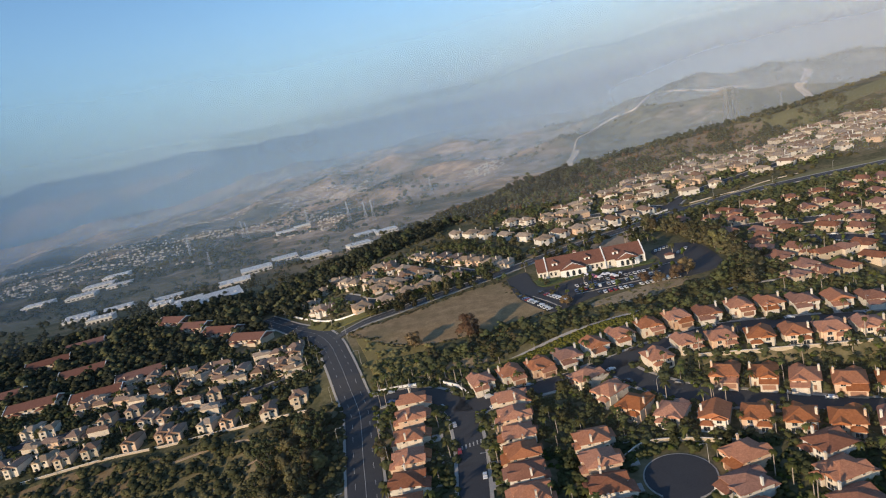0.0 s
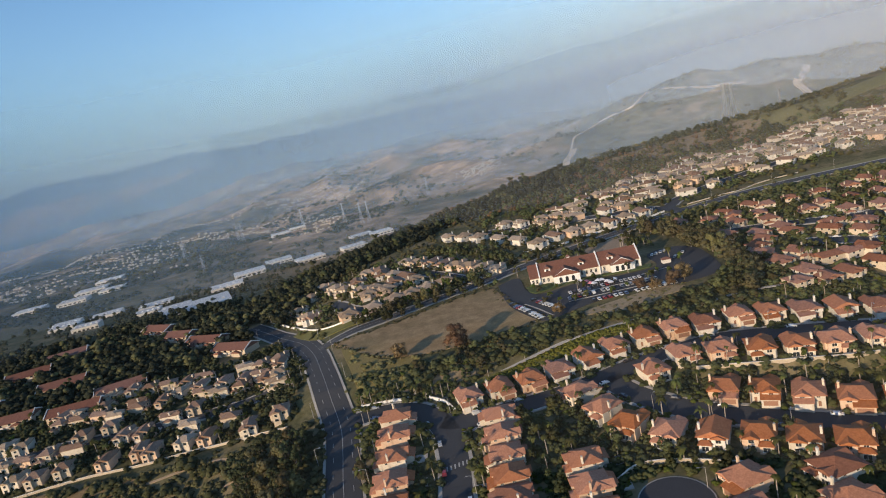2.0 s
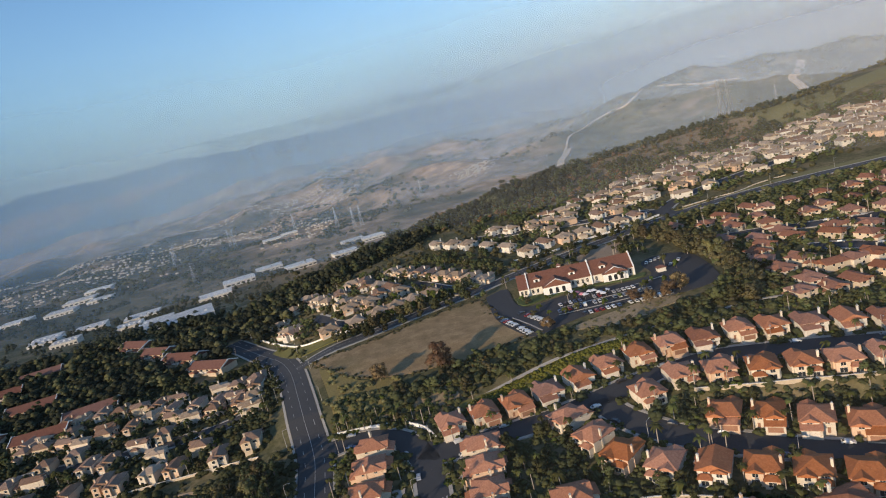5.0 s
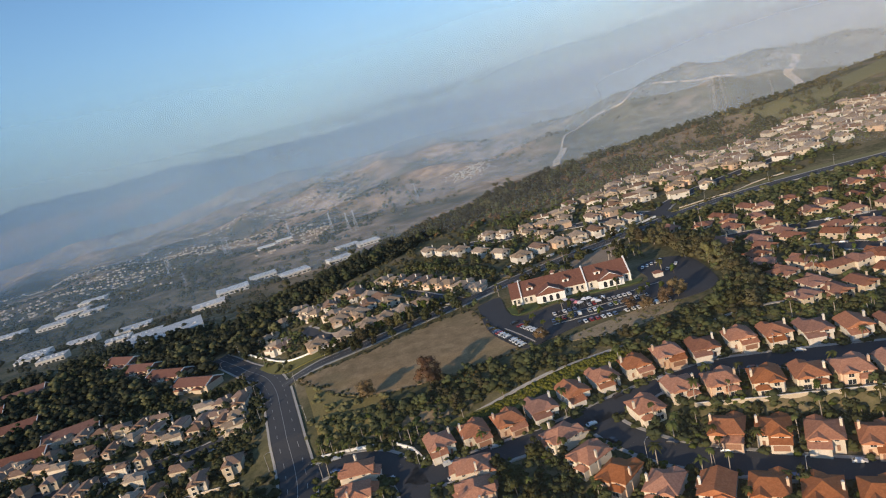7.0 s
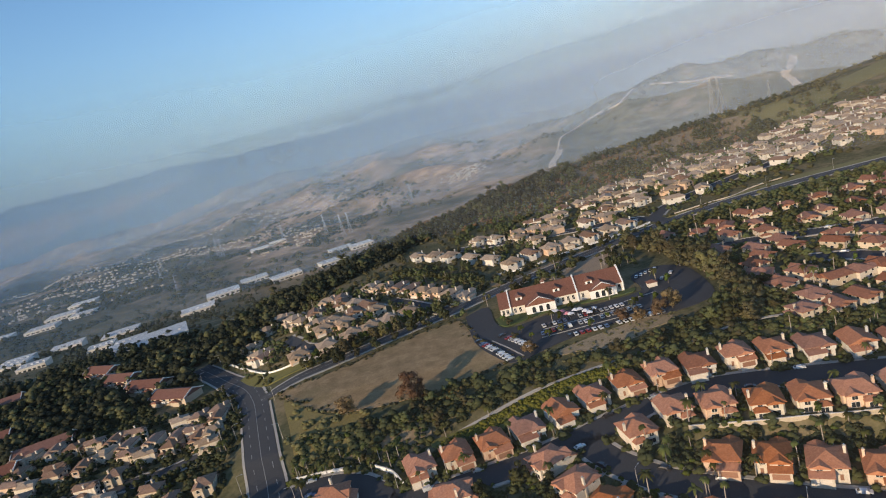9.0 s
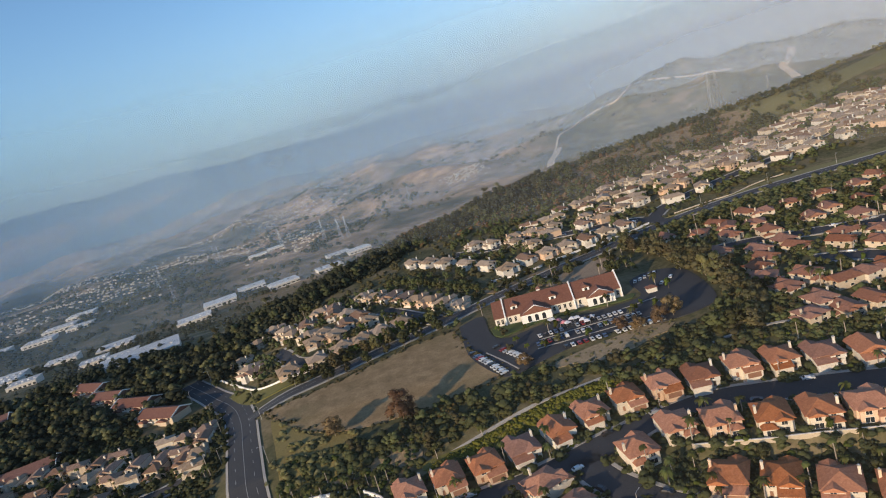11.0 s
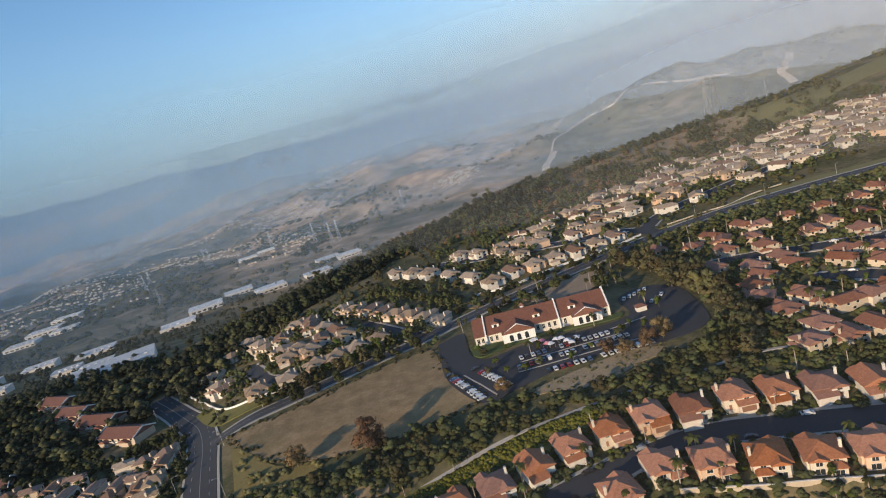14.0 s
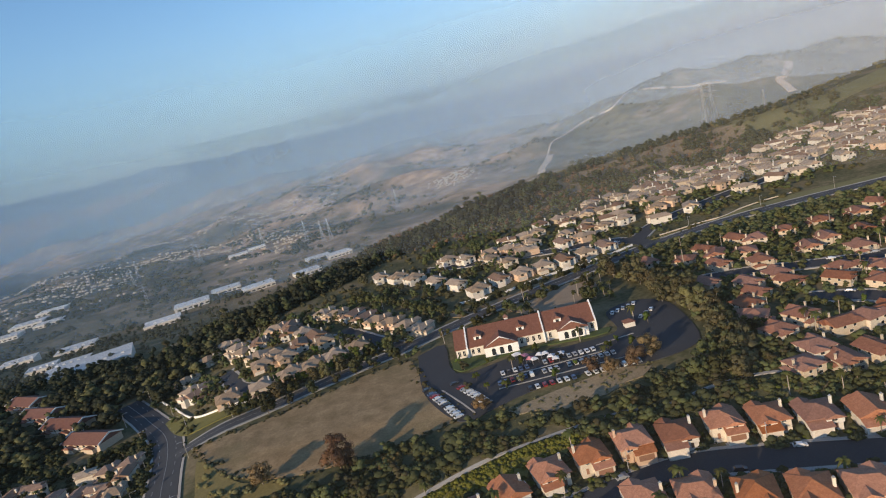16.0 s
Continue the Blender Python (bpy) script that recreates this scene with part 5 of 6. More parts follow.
rt = random.Random(21)
ROUND = [tree("garden_tree", 40 + i, t, w, 1.6, 13, m, BARK, f"{c} leafy garden tree", "garden trees") for i, (t, w, m, c) in enumerate(((5.5, 2.3, LEAF_GREEN, "round green"), (6.5, 2.6, LEAF_DARK, "dark green"), (4.8, 2.2, LEAF_OLIVE, "olive green"), (5.0, 2.0, LEAF_BRIGHT, "bright green")))]
TALL = [tree("eucalyptus_tree", 60 + i, t, w, 2.2, 24, m, PALE_BARK, "tall grey-green eucalyptus with loose foliage", "eucalyptus belt", 11, 0.6) for i, (t, w, m) in enumerate(((13, 4.2, LEAF_EUC), (11, 4.0, LEAF_EUC), (14, 4.0, LEAF_OLIVE)))]
DARK = [tree("woodland_tree", 70 + i, t, w, 2.5, 18, m, BARK, "broad dark green tree on the plateau's edge", "dark wood", 8, 0.7) for i, (t, w, m) in enumerate(((10, 4.0, LEAF_DARK), (12, 4.4, LEAF_DARK), (9, 3.8, LEAF_GREEN)))]
RUST = [tree("dry_tree", 80 + i, t, w, 2.2, 20, LEAF_RUST, BARK, "rust-brown dry tree at the edge of the field", "rust-brown trees", 40, 0.28) for i, (t, w) in enumerate(((9, 4.2), (7.5, 3.4)))]
PINE = [tree("pine_tree", 90 + i, 12, 2.6, 2.0, 18, LEAF_DARK, BARK, "tall dark conifer above the brushy slope", "conifers", 26, 0.34) for i in range(2)]
PALMS = [palm(100, 8.5, "slender palm with a green feather crown"), palm(101, 6.5, "short palm with a green feather crown"), palm(102, 10.5, "tall slender palm with a small crown", True)]


def far_from_roads(x, y, margin):
    for line, width in ROADS:
        for px, py in line[::2]:
            if (px - x) ** 2 + (py - y) ** 2 < (width / 2 + margin) ** 2:
                return False
    return True


def free(x, y, margin=1.0):
    return far_from_roads(x, y, margin) and not any((x - a) ** 2 + (y - b) ** 2 < (r - 0.5 + margin * 0.5) ** 2 for a, b, r in BLOCKED) and not inside(x, y, LOT)


def plant(kinds, x, y, lo=0.8, hi=1.25, z=None):
    ob = kinds[rt.randrange(len(kinds))]
    s = rt.uniform(lo, hi)
    m = pose(K * x, K * y, (height(x, y) if z is None else z) + 0.1, 0, 0, rt.uniform(0, 360))
    if ob.name in USED:
        c = copy_thing(ob, m)
    else:
        USED.add(ob.name)
        ob.matrix_basis = m
        c = ob
    c.scale = (s, s, s * rt.uniform(0.9, 1.1))
    return c


# single trees by the field, the car park and the road
for x, y, k in ((-37, 288, 1), (-10, 286.5, 0), (40, 301, 1), (81, 308, 1), (87, 304, 1), (97, 306, 0), (103, 309, 0)):
    plant(RUST[k : k + 1], x, y, *((1.35, 1.45) if x < 0 else (0.95, 1.1)))
for i in range(14):
    x, y = offset(BRANCH, 7.0 + rt.uniform(0, 2))[8 + 2 * i]
    if x < 12 and i not in (6, 11):
        plant(ROUND[2:4], x, y, 1.5, 2.1)
for i, (x, y) in enumerate(offset(BRANCH, -6.5)):
    if -48 < x < 12 and i % 3 == 0:
        plant(ROUND[1:3], x + rt.uniform(-1.2, 1.2), y + rt.uniform(-0.6, 0.6), 1.25, 1.75)
for x, y in ((-60, 345), (-54, 349), (-49, 352), (-44, 354), (-38, 356), (-30, 361), (-25, 363), (-18, 367), (-11, 371), (-5, 374), (3, 379)):
    plant(TALL[1:2] + DARK[2:], x - 1.5, y + rt.uniform(-1, 1.5), 0.65, 0.95)
for x, y in ((-27, 470), (-22, 466), (-16, 460), (-11, 456), (-6, 450), (-1, 444), (4, 438), (8, 431), (12, 425), (17, 418), (22, 412), (27, 408)):
    plant(DARK[2:], x + 2, y + 2, 0.75, 0.95)
for i in range(60):
    y = rt.uniform(284, 424)
    t = (424 - y) / 140
    x = 113 + 22 * math.sin(t * 2.6) + rt.gauss(0, 3.0)
    if free(x, y, 2):
        plant(TALL, x, y, 0.6, 1.0)
for i in range(80):
    x, y = (rt.uniform(-104, -72), rt.uniform(180, 240)) if i % 4 else (rt.uniform(-55, -46), rt.uniform(176, 222))
    if free(x, y, 2.0):
        plant(PINE + TALL[:1], x, y, 0.75, 1.2)
for x, y in ((112, 290), (118, 288), (124, 292), (128, 298), (120, 300)):
    plant(DARK[2:], x, y, 1.0, 1.3)


def fill(kinds, n, box, lo, hi, margin, want=lambda x, y: True):
    """Plant n trees at free places in a box of the plan."""
    placed = 0
    for _ in range(n * 14):
        x, y = rt.uniform(box[0], box[1]), rt.uniform(box[2], box[3])
        if want(x, y) and free(x, y, margin):
            plant(kinds, x, y, lo, hi)
            placed += 1
            if placed == n:
                break


# palms and garden trees, quarter by quarter
fill(PALMS, 105, (-56, 165, 150, 272), 0.7, 1.1, 0.6, lambda x, y: x > -4 or y < 258)
fill(PALMS, 16, (68, 134, 192, 216), 0.75, 1.05, 0.3)
fill(ROUND, 34, (-56, 165, 150, 272), 0.55, 1.0, 0.4)
fill(DARK[2:] + ROUND[:2], 30, (9, 34, 186, 240), 0.6, 1.0, 0.3)
fill(DARK[2:] + ROUND[:2], 26, (34, 150, 180, 216), 0.5, 0.9, 0.2)
fill(ROUND[:2], 16, (60, 160, 205, 236), 0.7, 1.1, 0.2)
fill(PALMS, 16, (-54, -22, 252, 264), 0.6, 0.9, 0.5)
fill(ROUND, 50, (140, 290, 262, 412), 0.8, 1.3, 0.6)
fill(PALMS, 36, (140, 290, 262, 412), 0.8, 1.2, 0.6)
fill(ROUND, 26, (-110, 24, 360, 470), 0.9, 1.4, 0.4)
fill(PALMS, 20, (-110, 24, 360, 470), 0.7, 1.0, 0.6)
fill(ROUND, 18, (-10, 160, 425, 520), 0.8, 1.2, 0.6)
fill(PALMS, 30, (-270, -90, 262, 345), 0.7, 1.0, 0.3)
fill(ROUND, 28, (-270, -90, 262, 345), 0.6, 1.0, 0.3)
# trees among the cars, and behind the hall
for x, y in ((88, 318), (92, 322), (73, 324), (55, 324), (58, 327), (39, 323), (36, 318), (43, 314), (55, 313), (50, 310), (36, 336), (33, 342), (66, 337), (84, 336), (46, 336), (109, 345), (112, 338), (69, 310), (76, 316), (100, 322), (95, 327)):
    plant(ROUND[2:4] + PALMS[1:2], x + rt.uniform(-1, 1), y + rt.uniform(-1, 1), 0.7, 1.2)
for i in range(16):
    x = 26 + 6.4 * i + rt.uniform(-2, 2)
    plant(ROUND[:3], x, 382 + 0.36 * (x - 28) + rt.uniform(-3, 4) + 14, 0.9, 1.4)
fill(ROUND[:3] + DARK[2:], 30, (22, 112, 372, 420), 0.7, 1.15, 0.8, lambda x, y: y < 388 + 0.4 * (x - 30))
fill(PALMS, 14, (22, 112, 370, 420), 0.8, 1.1, 0.8, lambda x, y: y < 392 + 0.4 * (x - 30))
# the wood's front trees, round the apartment houses and on the plateau's edge
fill(DARK, 50, (-330, -98, 338, 470), 0.5, 0.85, 0.3, lambda x, y: y > 350 - 0.1 * (x + 100) and not (x > -118 and y < 455))
fill(DARK + TALL[2:], 70, (-170, 90, 440, 740), 0.6, 1.2, 0.6, lambda x, y: (x < -20 or noise.noise(Vector((x / 45, y / 45, 6))) > 0.0) and abs(y - float(np.interp(x, [-170, -110, -60, 0, 60, 120, 330], [440, 520, 560, 590, 660, 715, 725]))) < 32)


def spread_mesh(name, bases, spots, mat, label, category):
    """Many small plants as one object: each a leaf cloud of its own, turned and scaled."""
    vs, qs, ns, n = [], [], [], 0
    for x, y, z, s, a, k in spots:
        v, q, nm = bases[k]
        c, t = math.cos(a), math.sin(a)
        turn = np.array([[c, t, 0], [-t, c, 0], [0, 0, 1]])
        ns.append(nm @ turn)
        w = v @ turn * (s, s, s * 0.85) + (K * x, K * y, z)
        vs.append(w)
        qs.append(q + n)
        n += len(v)
    return tagged(new(name, big_mesh(name, np.concatenate(vs), np.concatenate(qs), mat, True, np.concatenate(ns))), label, category, kind="stuff")


SHRUB = [leaf_cloud(200 + i, crown_clumps(200 + i, 1.3, 1.6, 0.1, 5, 1.5), 9, 0.26, 0.75, 0.9) for i in range(4)]
LOFTY = [leaf_cloud(240 + i, crown_clumps(240 + i, 14, 5.6, 3.5, 11, 1.0), 2.6, 0.62, 0.85, 0.88) for i in range(4)]
CROWN = [leaf_cloud(220 + i, crown_clumps(220 + i, 7.8, 4.2, 1.0, 7, 1.1), 2.8, 0.6, 0.8, 0.88) for i in range(4)]


def scatter(n, box, want, lo, hi, seed):
    r = random.Random(seed)
    out = []
    for _ in range(n * 8):
        x, y = r.uniform(box[0], box[1]), r.uniform(box[2], box[3])
        if want(x, y):
            out.append((x, y, height(x, y) - 0.1, r.uniform(lo, hi), r.uniform(0, 6.28), r.randrange(4)))
            if len(out) == n:
                break
    return out


def in_canyon(x, y):
    return x > -30 and not (-24 < x < -2 and 257 < y < 270) and y > (262 + 0.12 * x if not -5 < x < 66 else 264.5 + 0.24 * x) and y < (284 if x < 5 else 290 + 0.07 * x) and not (50 < x < 98 and y > 286 + 0.12 * (x - 46)) and free(x, y, 0.5) and not inside(x, y, FIELD) and abs(y - float(np.interp(x, [5, 32, 54, 83, 96, 112, 128, 140], [263, 272, 277, 281, 279, 283, 284, 282]))) > 1.6 and noise.noise(Vector((x / 9, y / 9, 2))) > -0.12


slope = lambda x, y: y < 256 + 0.03 * (x + 90) and free(x, y, 1)
wood = lambda x, y: y < float(np.interp(x, [-480, -190, -110, -60, 0, 60, 120, 330], [505, 470, 540, 590, 620, 690, 745, 760])) and y > float(np.interp(x, [-420, -200, -140, -114, -110, -60, 0, 60, 120, 330], [340, 345, 396, 425, 455, 505, 560, 640, 680, 700])) and free(x, y, 0.6) and (x < -20 or noise.noise(Vector((x / 45, y / 45, 6))) > -0.05)
BRUSH = [
    ("brush", SHRUB, scatter(900, (-60, 150, 255, 312), in_canyon, 0.35, 1.7, 1), LEAF_GREEN, "dense green brush in the canyon below the car park", "brush"),
    ("brush", SHRUB, scatter(150, (-60, 150, 255, 312), in_canyon, 0.8, 2.6, 2), LEAF_DARK, "tall dark brush in the canyon below the car park", "brush"),
    ("brush", CROWN, scatter(75, (-58, 150, 258, 306), in_canyon, 0.35, 0.85, 36), LEAF_GREEN, "round green trees among the canyon brush", "trees"),
    ("brush", CROWN, scatter(45, (-58, 150, 258, 306), in_canyon, 0.4, 0.9, 37), LEAF_OLIVE, "olive trees among the canyon brush", "trees"),
    ("brush", SHRUB, scatter(170, (-7, 10, 275, 291), lambda x, y: abs(y - 281.1 - 0.26 * (x - -6.8)) < 4.5, 0.6, 1.15, 3), LEAF_YELLOW, "yellow-brown flowering brush under the field", "brush"),
    ("brush", SHRUB, scatter(48, (-62, -26, 264, 312), lambda x, y: free(x, y, 0.4) and not inside(x, y, FIELD), 0.8, 1.7, 15), LEAF_EUC, "yellow-green scrub on the bank beside the road", "brush"),
    ("brush", SHRUB, scatter(2300, (-300, -62, 165, 260), slope, 0.6, 1.7, 4), LEAF_OLIVE, "olive brush on the slope below the houses", "brush"),
    ("brush", SHRUB, scatter(900, (-300, -62, 165, 260), slope, 0.9, 2.6, 5), LEAF_DARK, "dark brush on the slope below the houses", "brush"),
    ("bank_scrub", SHRUB, scatter(170, (46, 102, 286, 308), lambda x, y: 287 + 0.12 * (x - 46) < y < 303 + 0.1 * (x - 70), 0.2, 0.75, 35), LEAF_EUC, "low dry scrub on the bank below the car park", "scrub"),
    ("bank_shrubs", SHRUB, scatter(420, (70, 178, 198, 232), lambda x, y: -8.5 < y - float(np.interp(x, WALL_X, WALL_Y)) < -0.9 and free(x, y, -0.6), 0.7, 1.3, 38), LEAF_DARK, "dark green shrubs on the bank under the retaining wall", "shrubs"),
    ("field_scrub", SHRUB, [(x + dx, y + dy, height(x + dx, y + dy), s, a, k) for (x, y), dx, dy, s, a, k in ((q, rt.gauss(0, 1.3), rt.gauss(0, 1.3), rt.uniform(0.25, 0.9), rt.uniform(0, 6), rt.randrange(4)) for q in spline(FIELD + FIELD[:1], 1.1))], LEAF_OLIVE, "low dry scrub along the field's edge", "scrub"),
    ("garden_shrubs", SHRUB, scatter(1900, (-56, 175, 140, 280), lambda x, y: not (-5 < x < 72 and y > 256 + 0.2 * x) and free(x, y, 0.2), 0.7, 1.6, 6), LEAF_GREEN, "green garden shrubs and hedges between the houses", "shrubs"),
    ("garden_shrubs", SHRUB, scatter(500, (-56, 175, 140, 280), lambda x, y: not (-5 < x < 72 and y > 256 + 0.2 * x) and free(x, y, 0.0), 0.6, 1.3, 7), LEAF_BRIGHT, "bright green garden shrubs between the houses", "shrubs"),
    ("garden_shrubs", SHRUB, scatter(700, (-56, 175, 140, 280), lambda x, y: not (-5 < x < 72 and y > 256 + 0.2 * x) and free(x, y, 0.0), 0.9, 1.9, 16), LEAF_DARK, "dark green hedges and shrubs behind the houses", "shrubs"),
    ("garden_shrubs", SHRUB, scatter(1300, (-290, -84, 258, 370), lambda x, y: free(x, y, 0.0), 0.6, 1.6, 8), LEAF_DARK, "dark garden shrubs between the small houses", "shrubs"),
    ("garden_shrubs", SHRUB, scatter(1200, (130, 300, 258, 440), lambda x, y: free(x, y, 0.0), 0.8, 1.9, 9), LEAF_GREEN, "green shrubs between the red-roofed houses", "shrubs"),
    ("garden_shrubs", SHRUB, scatter(1300, (-110, 420, 360, 650), lambda x, y: y > 372 + 0.36 * x and free(x, y, 0.3), 0.8, 2.0, 10), LEAF_OLIVE, "olive shrubs between the brown-roofed houses", "shrubs"),
    ("brush", SHRUB, scatter(1500, (-100, 820, 600, 1150), lambda x, y: y > 640 + 0.15 * x, 0.8, 2.6, 11), LEAF_EUC, "olive scrub on the hillside", "brush"),
    ("brush", SHRUB, scatter(420, (120, 420, 395, 446), lambda x, y: free(x, y, 1.0), 0.8, 2.2, 12), LEAF_OLIVE, "green scrub below the road", "brush"),
    ("wood", CROWN, scatter(300, (-100, 70, 345, 760), wood, 0.6, 1.35, 17), LEAF_WOOD, "dense dark wood along the plateau's edge", "wood"),
    ("wood", CROWN, scatter(1400, (-440, -100, 340, 560), wood, 0.7, 1.35, 22), LEAF_WOOD, "dark wood round the apartment houses", "wood"),
    ("wood", CROWN, scatter(520, (-480, -120, 470, 980), lambda x, y: free(x, y, 0.5), 0.5, 1.1, 23), LEAF_WOOD, "trees round the works buildings", "trees"),
    ("wood", CROWN, scatter(420, (70, 430, 560, 735), lambda x, y: y > 575 + 0.12 * x and free(x, y, 0.3), 0.4, 1.0, 24), LEAF_OLIVE, "olive trees and tall scrub on the hillside", "trees"),
    ("wood", CROWN, scatter(260, (-40, 300, 500, 735), lambda x, y: y > 560 + 0.2 * x and free(x, y, 0.3), 0.4, 0.9, 25), LEAF_RUST, "rust-brown scrub on the hillside", "trees"),
    ("wood", CROWN, scatter(460, (-440, 70, 345, 760), wood, 0.7, 1.4, 18), LEAF_OLIVE, "grey-green trees through the dark wood", "wood"),
    ("wood", CROWN, scatter(90, (110, 146, 284, 415), lambda x, y: abs(x - 113 - 22 * math.sin((424 - y) / 140 * 2.6)) < 5 and free(x, y, 1.0), 0.6, 1.1, 21), LEAF_EUC, "olive belt of eucalyptus beside the car park", "trees"),
    ("garden_trees", CROWN, scatter(190, (-120, 26, 362, 476), lambda x, y: free(x, y, 0.2) and not inside(x, y, FIELD), 0.35, 0.75, 26), LEAF_GREEN, "green trees between the corner houses", "trees"),
    ("garden_trees", CROWN, scatter(120, (-120, 60, 362, 520), lambda x, y: y > 372 + 0.36 * x and free(x, y, 0.2), 0.35, 0.8, 27), LEAF_OLIVE, "olive trees between the corner houses", "trees"),
    ("garden_trees", CROWN, scatter(430, (132, 300, 262, 430), lambda x, y: free(x, y, 0.2), 0.4, 0.85, 28), LEAF_GREEN, "green trees between the red-roofed houses", "trees"),
    ("wood", CROWN, scatter(150, (-300, -190, 492, 530), lambda x, y: free(x, y, -4), 0.7, 1.15, 29), LEAF_WOOD, "dark trees in front of the works building", "trees"),
    ("wood", LOFTY, scatter(250, (-150, 120, 440, 720), lambda x, y: -50 - 0.1 * x < y - float(np.interp(x, CREST_X, CREST_Y)) < 14 and free(x, y, 0.2), 0.65, 1.1, 30), LEAF_WOOD, "tall dark eucalyptus along the ridge", "trees"),
    ("wood", LOFTY, scatter(110, (-150, 150, 440, 720), lambda x, y: -62 < y - float(np.interp(x, CREST_X, CREST_Y)) < 14 and free(x, y, 0.2), 0.6, 1.0, 31), LEAF_DARK, "tall grey-green eucalyptus along the ridge", "trees"),
    ("wood", CROWN, scatter(170, (120, 420, 640, 760), lambda x, y: -8 < y - float(np.interp(x, CREST_X, CREST_Y)) < 22 and noise.noise(Vector((x / 25, y / 25, 4))) > -0.1, 0.5, 1.15, 32), LEAF_WOOD, "dark trees on the crest of the hill", "trees"),
    ("wood", CROWN, scatter(150, (110, 330, 630, 735), lambda x, y: y < float(np.interp(x, CREST_X, CREST_Y)) and free(x, y, 0.3) and noise.noise(Vector((x / 38, y / 38, 12))) > 0.12, 0.6, 1.2, 33), LEAF_DARK, "dark trees in the folds of the hillside", "trees"),
    ("hedge", SHRUB, scatter(420, (-2, 70, 252, 276), lambda x, y: 1.3 < float(np.interp(x, [-2, 5, 32, 54, 70], [260, 263, 272, 277, 279])) - y < 7.5 and free(x, y, -0.2), 0.6, 1.0, 34), LEAF_LIME, "sunlit yellow-green hedge bank below the path", "hedge"),
    ("hedge", SHRUB, [(x, y + rt.uniform(-0.7, 0.7), height(x, y), rt.uniform(0.5, 0.75), rt.uniform(0, 6), rt.randrange(4)) for x, y in spline([(0, 259.5), (12, 264), (32, 270), (54, 275), (64, 276.5)], 0.7)], LEAF_BRIGHT, "clipped bright green hedge beside the path", "hedge"),
    ("garden_trees", CROWN, scatter(900, (20, 440, 440, 660), lambda x, y: y > 425 + 0.2 * x and free(x, y, 0.2), 0.35, 0.85, 19), LEAF_GREEN, "green trees between the hillside houses", "trees"),
    ("garden_trees", CROWN, scatter(900, (-290, -88, 266, 370), lambda x, y: free(x, y, 0.0), 0.3, 0.8, 20), LEAF_DARK, "dark trees between the small houses", "trees"),
]
for row in BRUSH:
    spread_mesh(*row)
FAR = [leaf_cloud(300 + i, [(0, 0, 2, 3.0), (2, 1, 1.5, 2.4)], 0.9, 1.3) for i in range(4)]
spread_mesh("far_woods", FAR, scatter(4000, (-1700, -150, 860, 1900), lambda x, y: noise.noise(Vector((x / 130, y / 90, 3))) > 0.04, 0.8, 2.2, 13), LEAF_WOOD, "dark trees scattered through the valley town", "trees")
spread_mesh("far_woods", FAR, scatter(1400, (-800, 1700, 1000, 2400), lambda x, y: noise.noise(Vector((x / 220, y / 220, 8))) > 0.05, 1.0, 3.0, 14), LEAF_OLIVE, "scrub in the folds of the far hills", "scrub")

# ---- vehicles, lamps, stalls ----
def car(name, colour, label, van=False):
    ob = thing(name, label, "car", "parked cars")
    h = 1.9 if van else 1.42
    prof = [(-2.2, 0.35), (2.2, 0.35), (2.28, 0.6), (2.2, 0.8), (1.3, 0.95), (0.75, h - 0.02), (-1.2 if not van else -2.0, h), (-1.95 if not van else -2.2, 0.98), (-2.28, 0.9), (-2.3, 0.6)]
    s = Shape().ring([[(x, y * (0.82 if z > 1.0 else 1.0), z) for x, z in prof] for y in (-0.9, 0.9)])
    body = part("body", s, colour, ob)
    part("windscreen", Shape().add([(1.26, -0.72, 0.98), (1.26, 0.72, 0.98), (0.8, 0.66, h - 0.06), (0.8, -0.66, h - 0.06)], [(0, 1, 2, 3)]), GLASS, ob)
    part("rear_window", Shape().add([(-1.93, 0.72, 1.02), (-1.93, -0.72, 1.02), (-1.28, -0.66, h - 0.03), (-1.28, 0.66, h - 0.03)], [(0, 1, 2, 3)]), GLASS, ob)
    for sy in (-1, 1):
        part("side_window", Shape().add([(1.0, 0.77 * sy, 1.0), (0.65, 0.76 * sy, h - 0.12), (-1.15, 0.76 * sy, h - 0.12), (-1.6, 0.77 * sy, 1.02)], [(0, 1, 2, 3)]), GLASS, ob)
    for x in (-1.35, 1.35):
        for y in (-0.8, 0.8):
            w = part("wheel", Shape().tube([(x, y - 0.11, 0.32), (x, y + 0.11, 0.32)], [0.32, 0.32], 10), TYRE, ob)
    return ob


CARS = [car("car", paint("white_car_paint", (0.75, 0.75, 0.74)), "white car parked on asphalt"), car("car", paint("silver_car_paint", (0.4, 0.41, 0.42)), "silver car parked on asphalt"), car("car", paint("black_car_paint", (0.03, 0.03, 0.035)), "black car parked on asphalt"),
        car("car", paint("blue_car_paint", (0.06, 0.1, 0.2)), "dark blue car parked on asphalt"), car("car", paint("red_car_paint", (0.3, 0.03, 0.03)), "red car parked on asphalt"), car("van", paint("white_van_paint", (0.7, 0.7, 0.69)), "white van parked on asphalt", True)]
rc = random.Random(5)


def park(x, y, turn, lift=0.36):
    k = rc.choices(range(6), (7, 6, 3, 2, 1, 0.5))[0]
    settle(CARS[k], x, y, turn + rc.uniform(-3, 3), 0.35 - lift, 0)


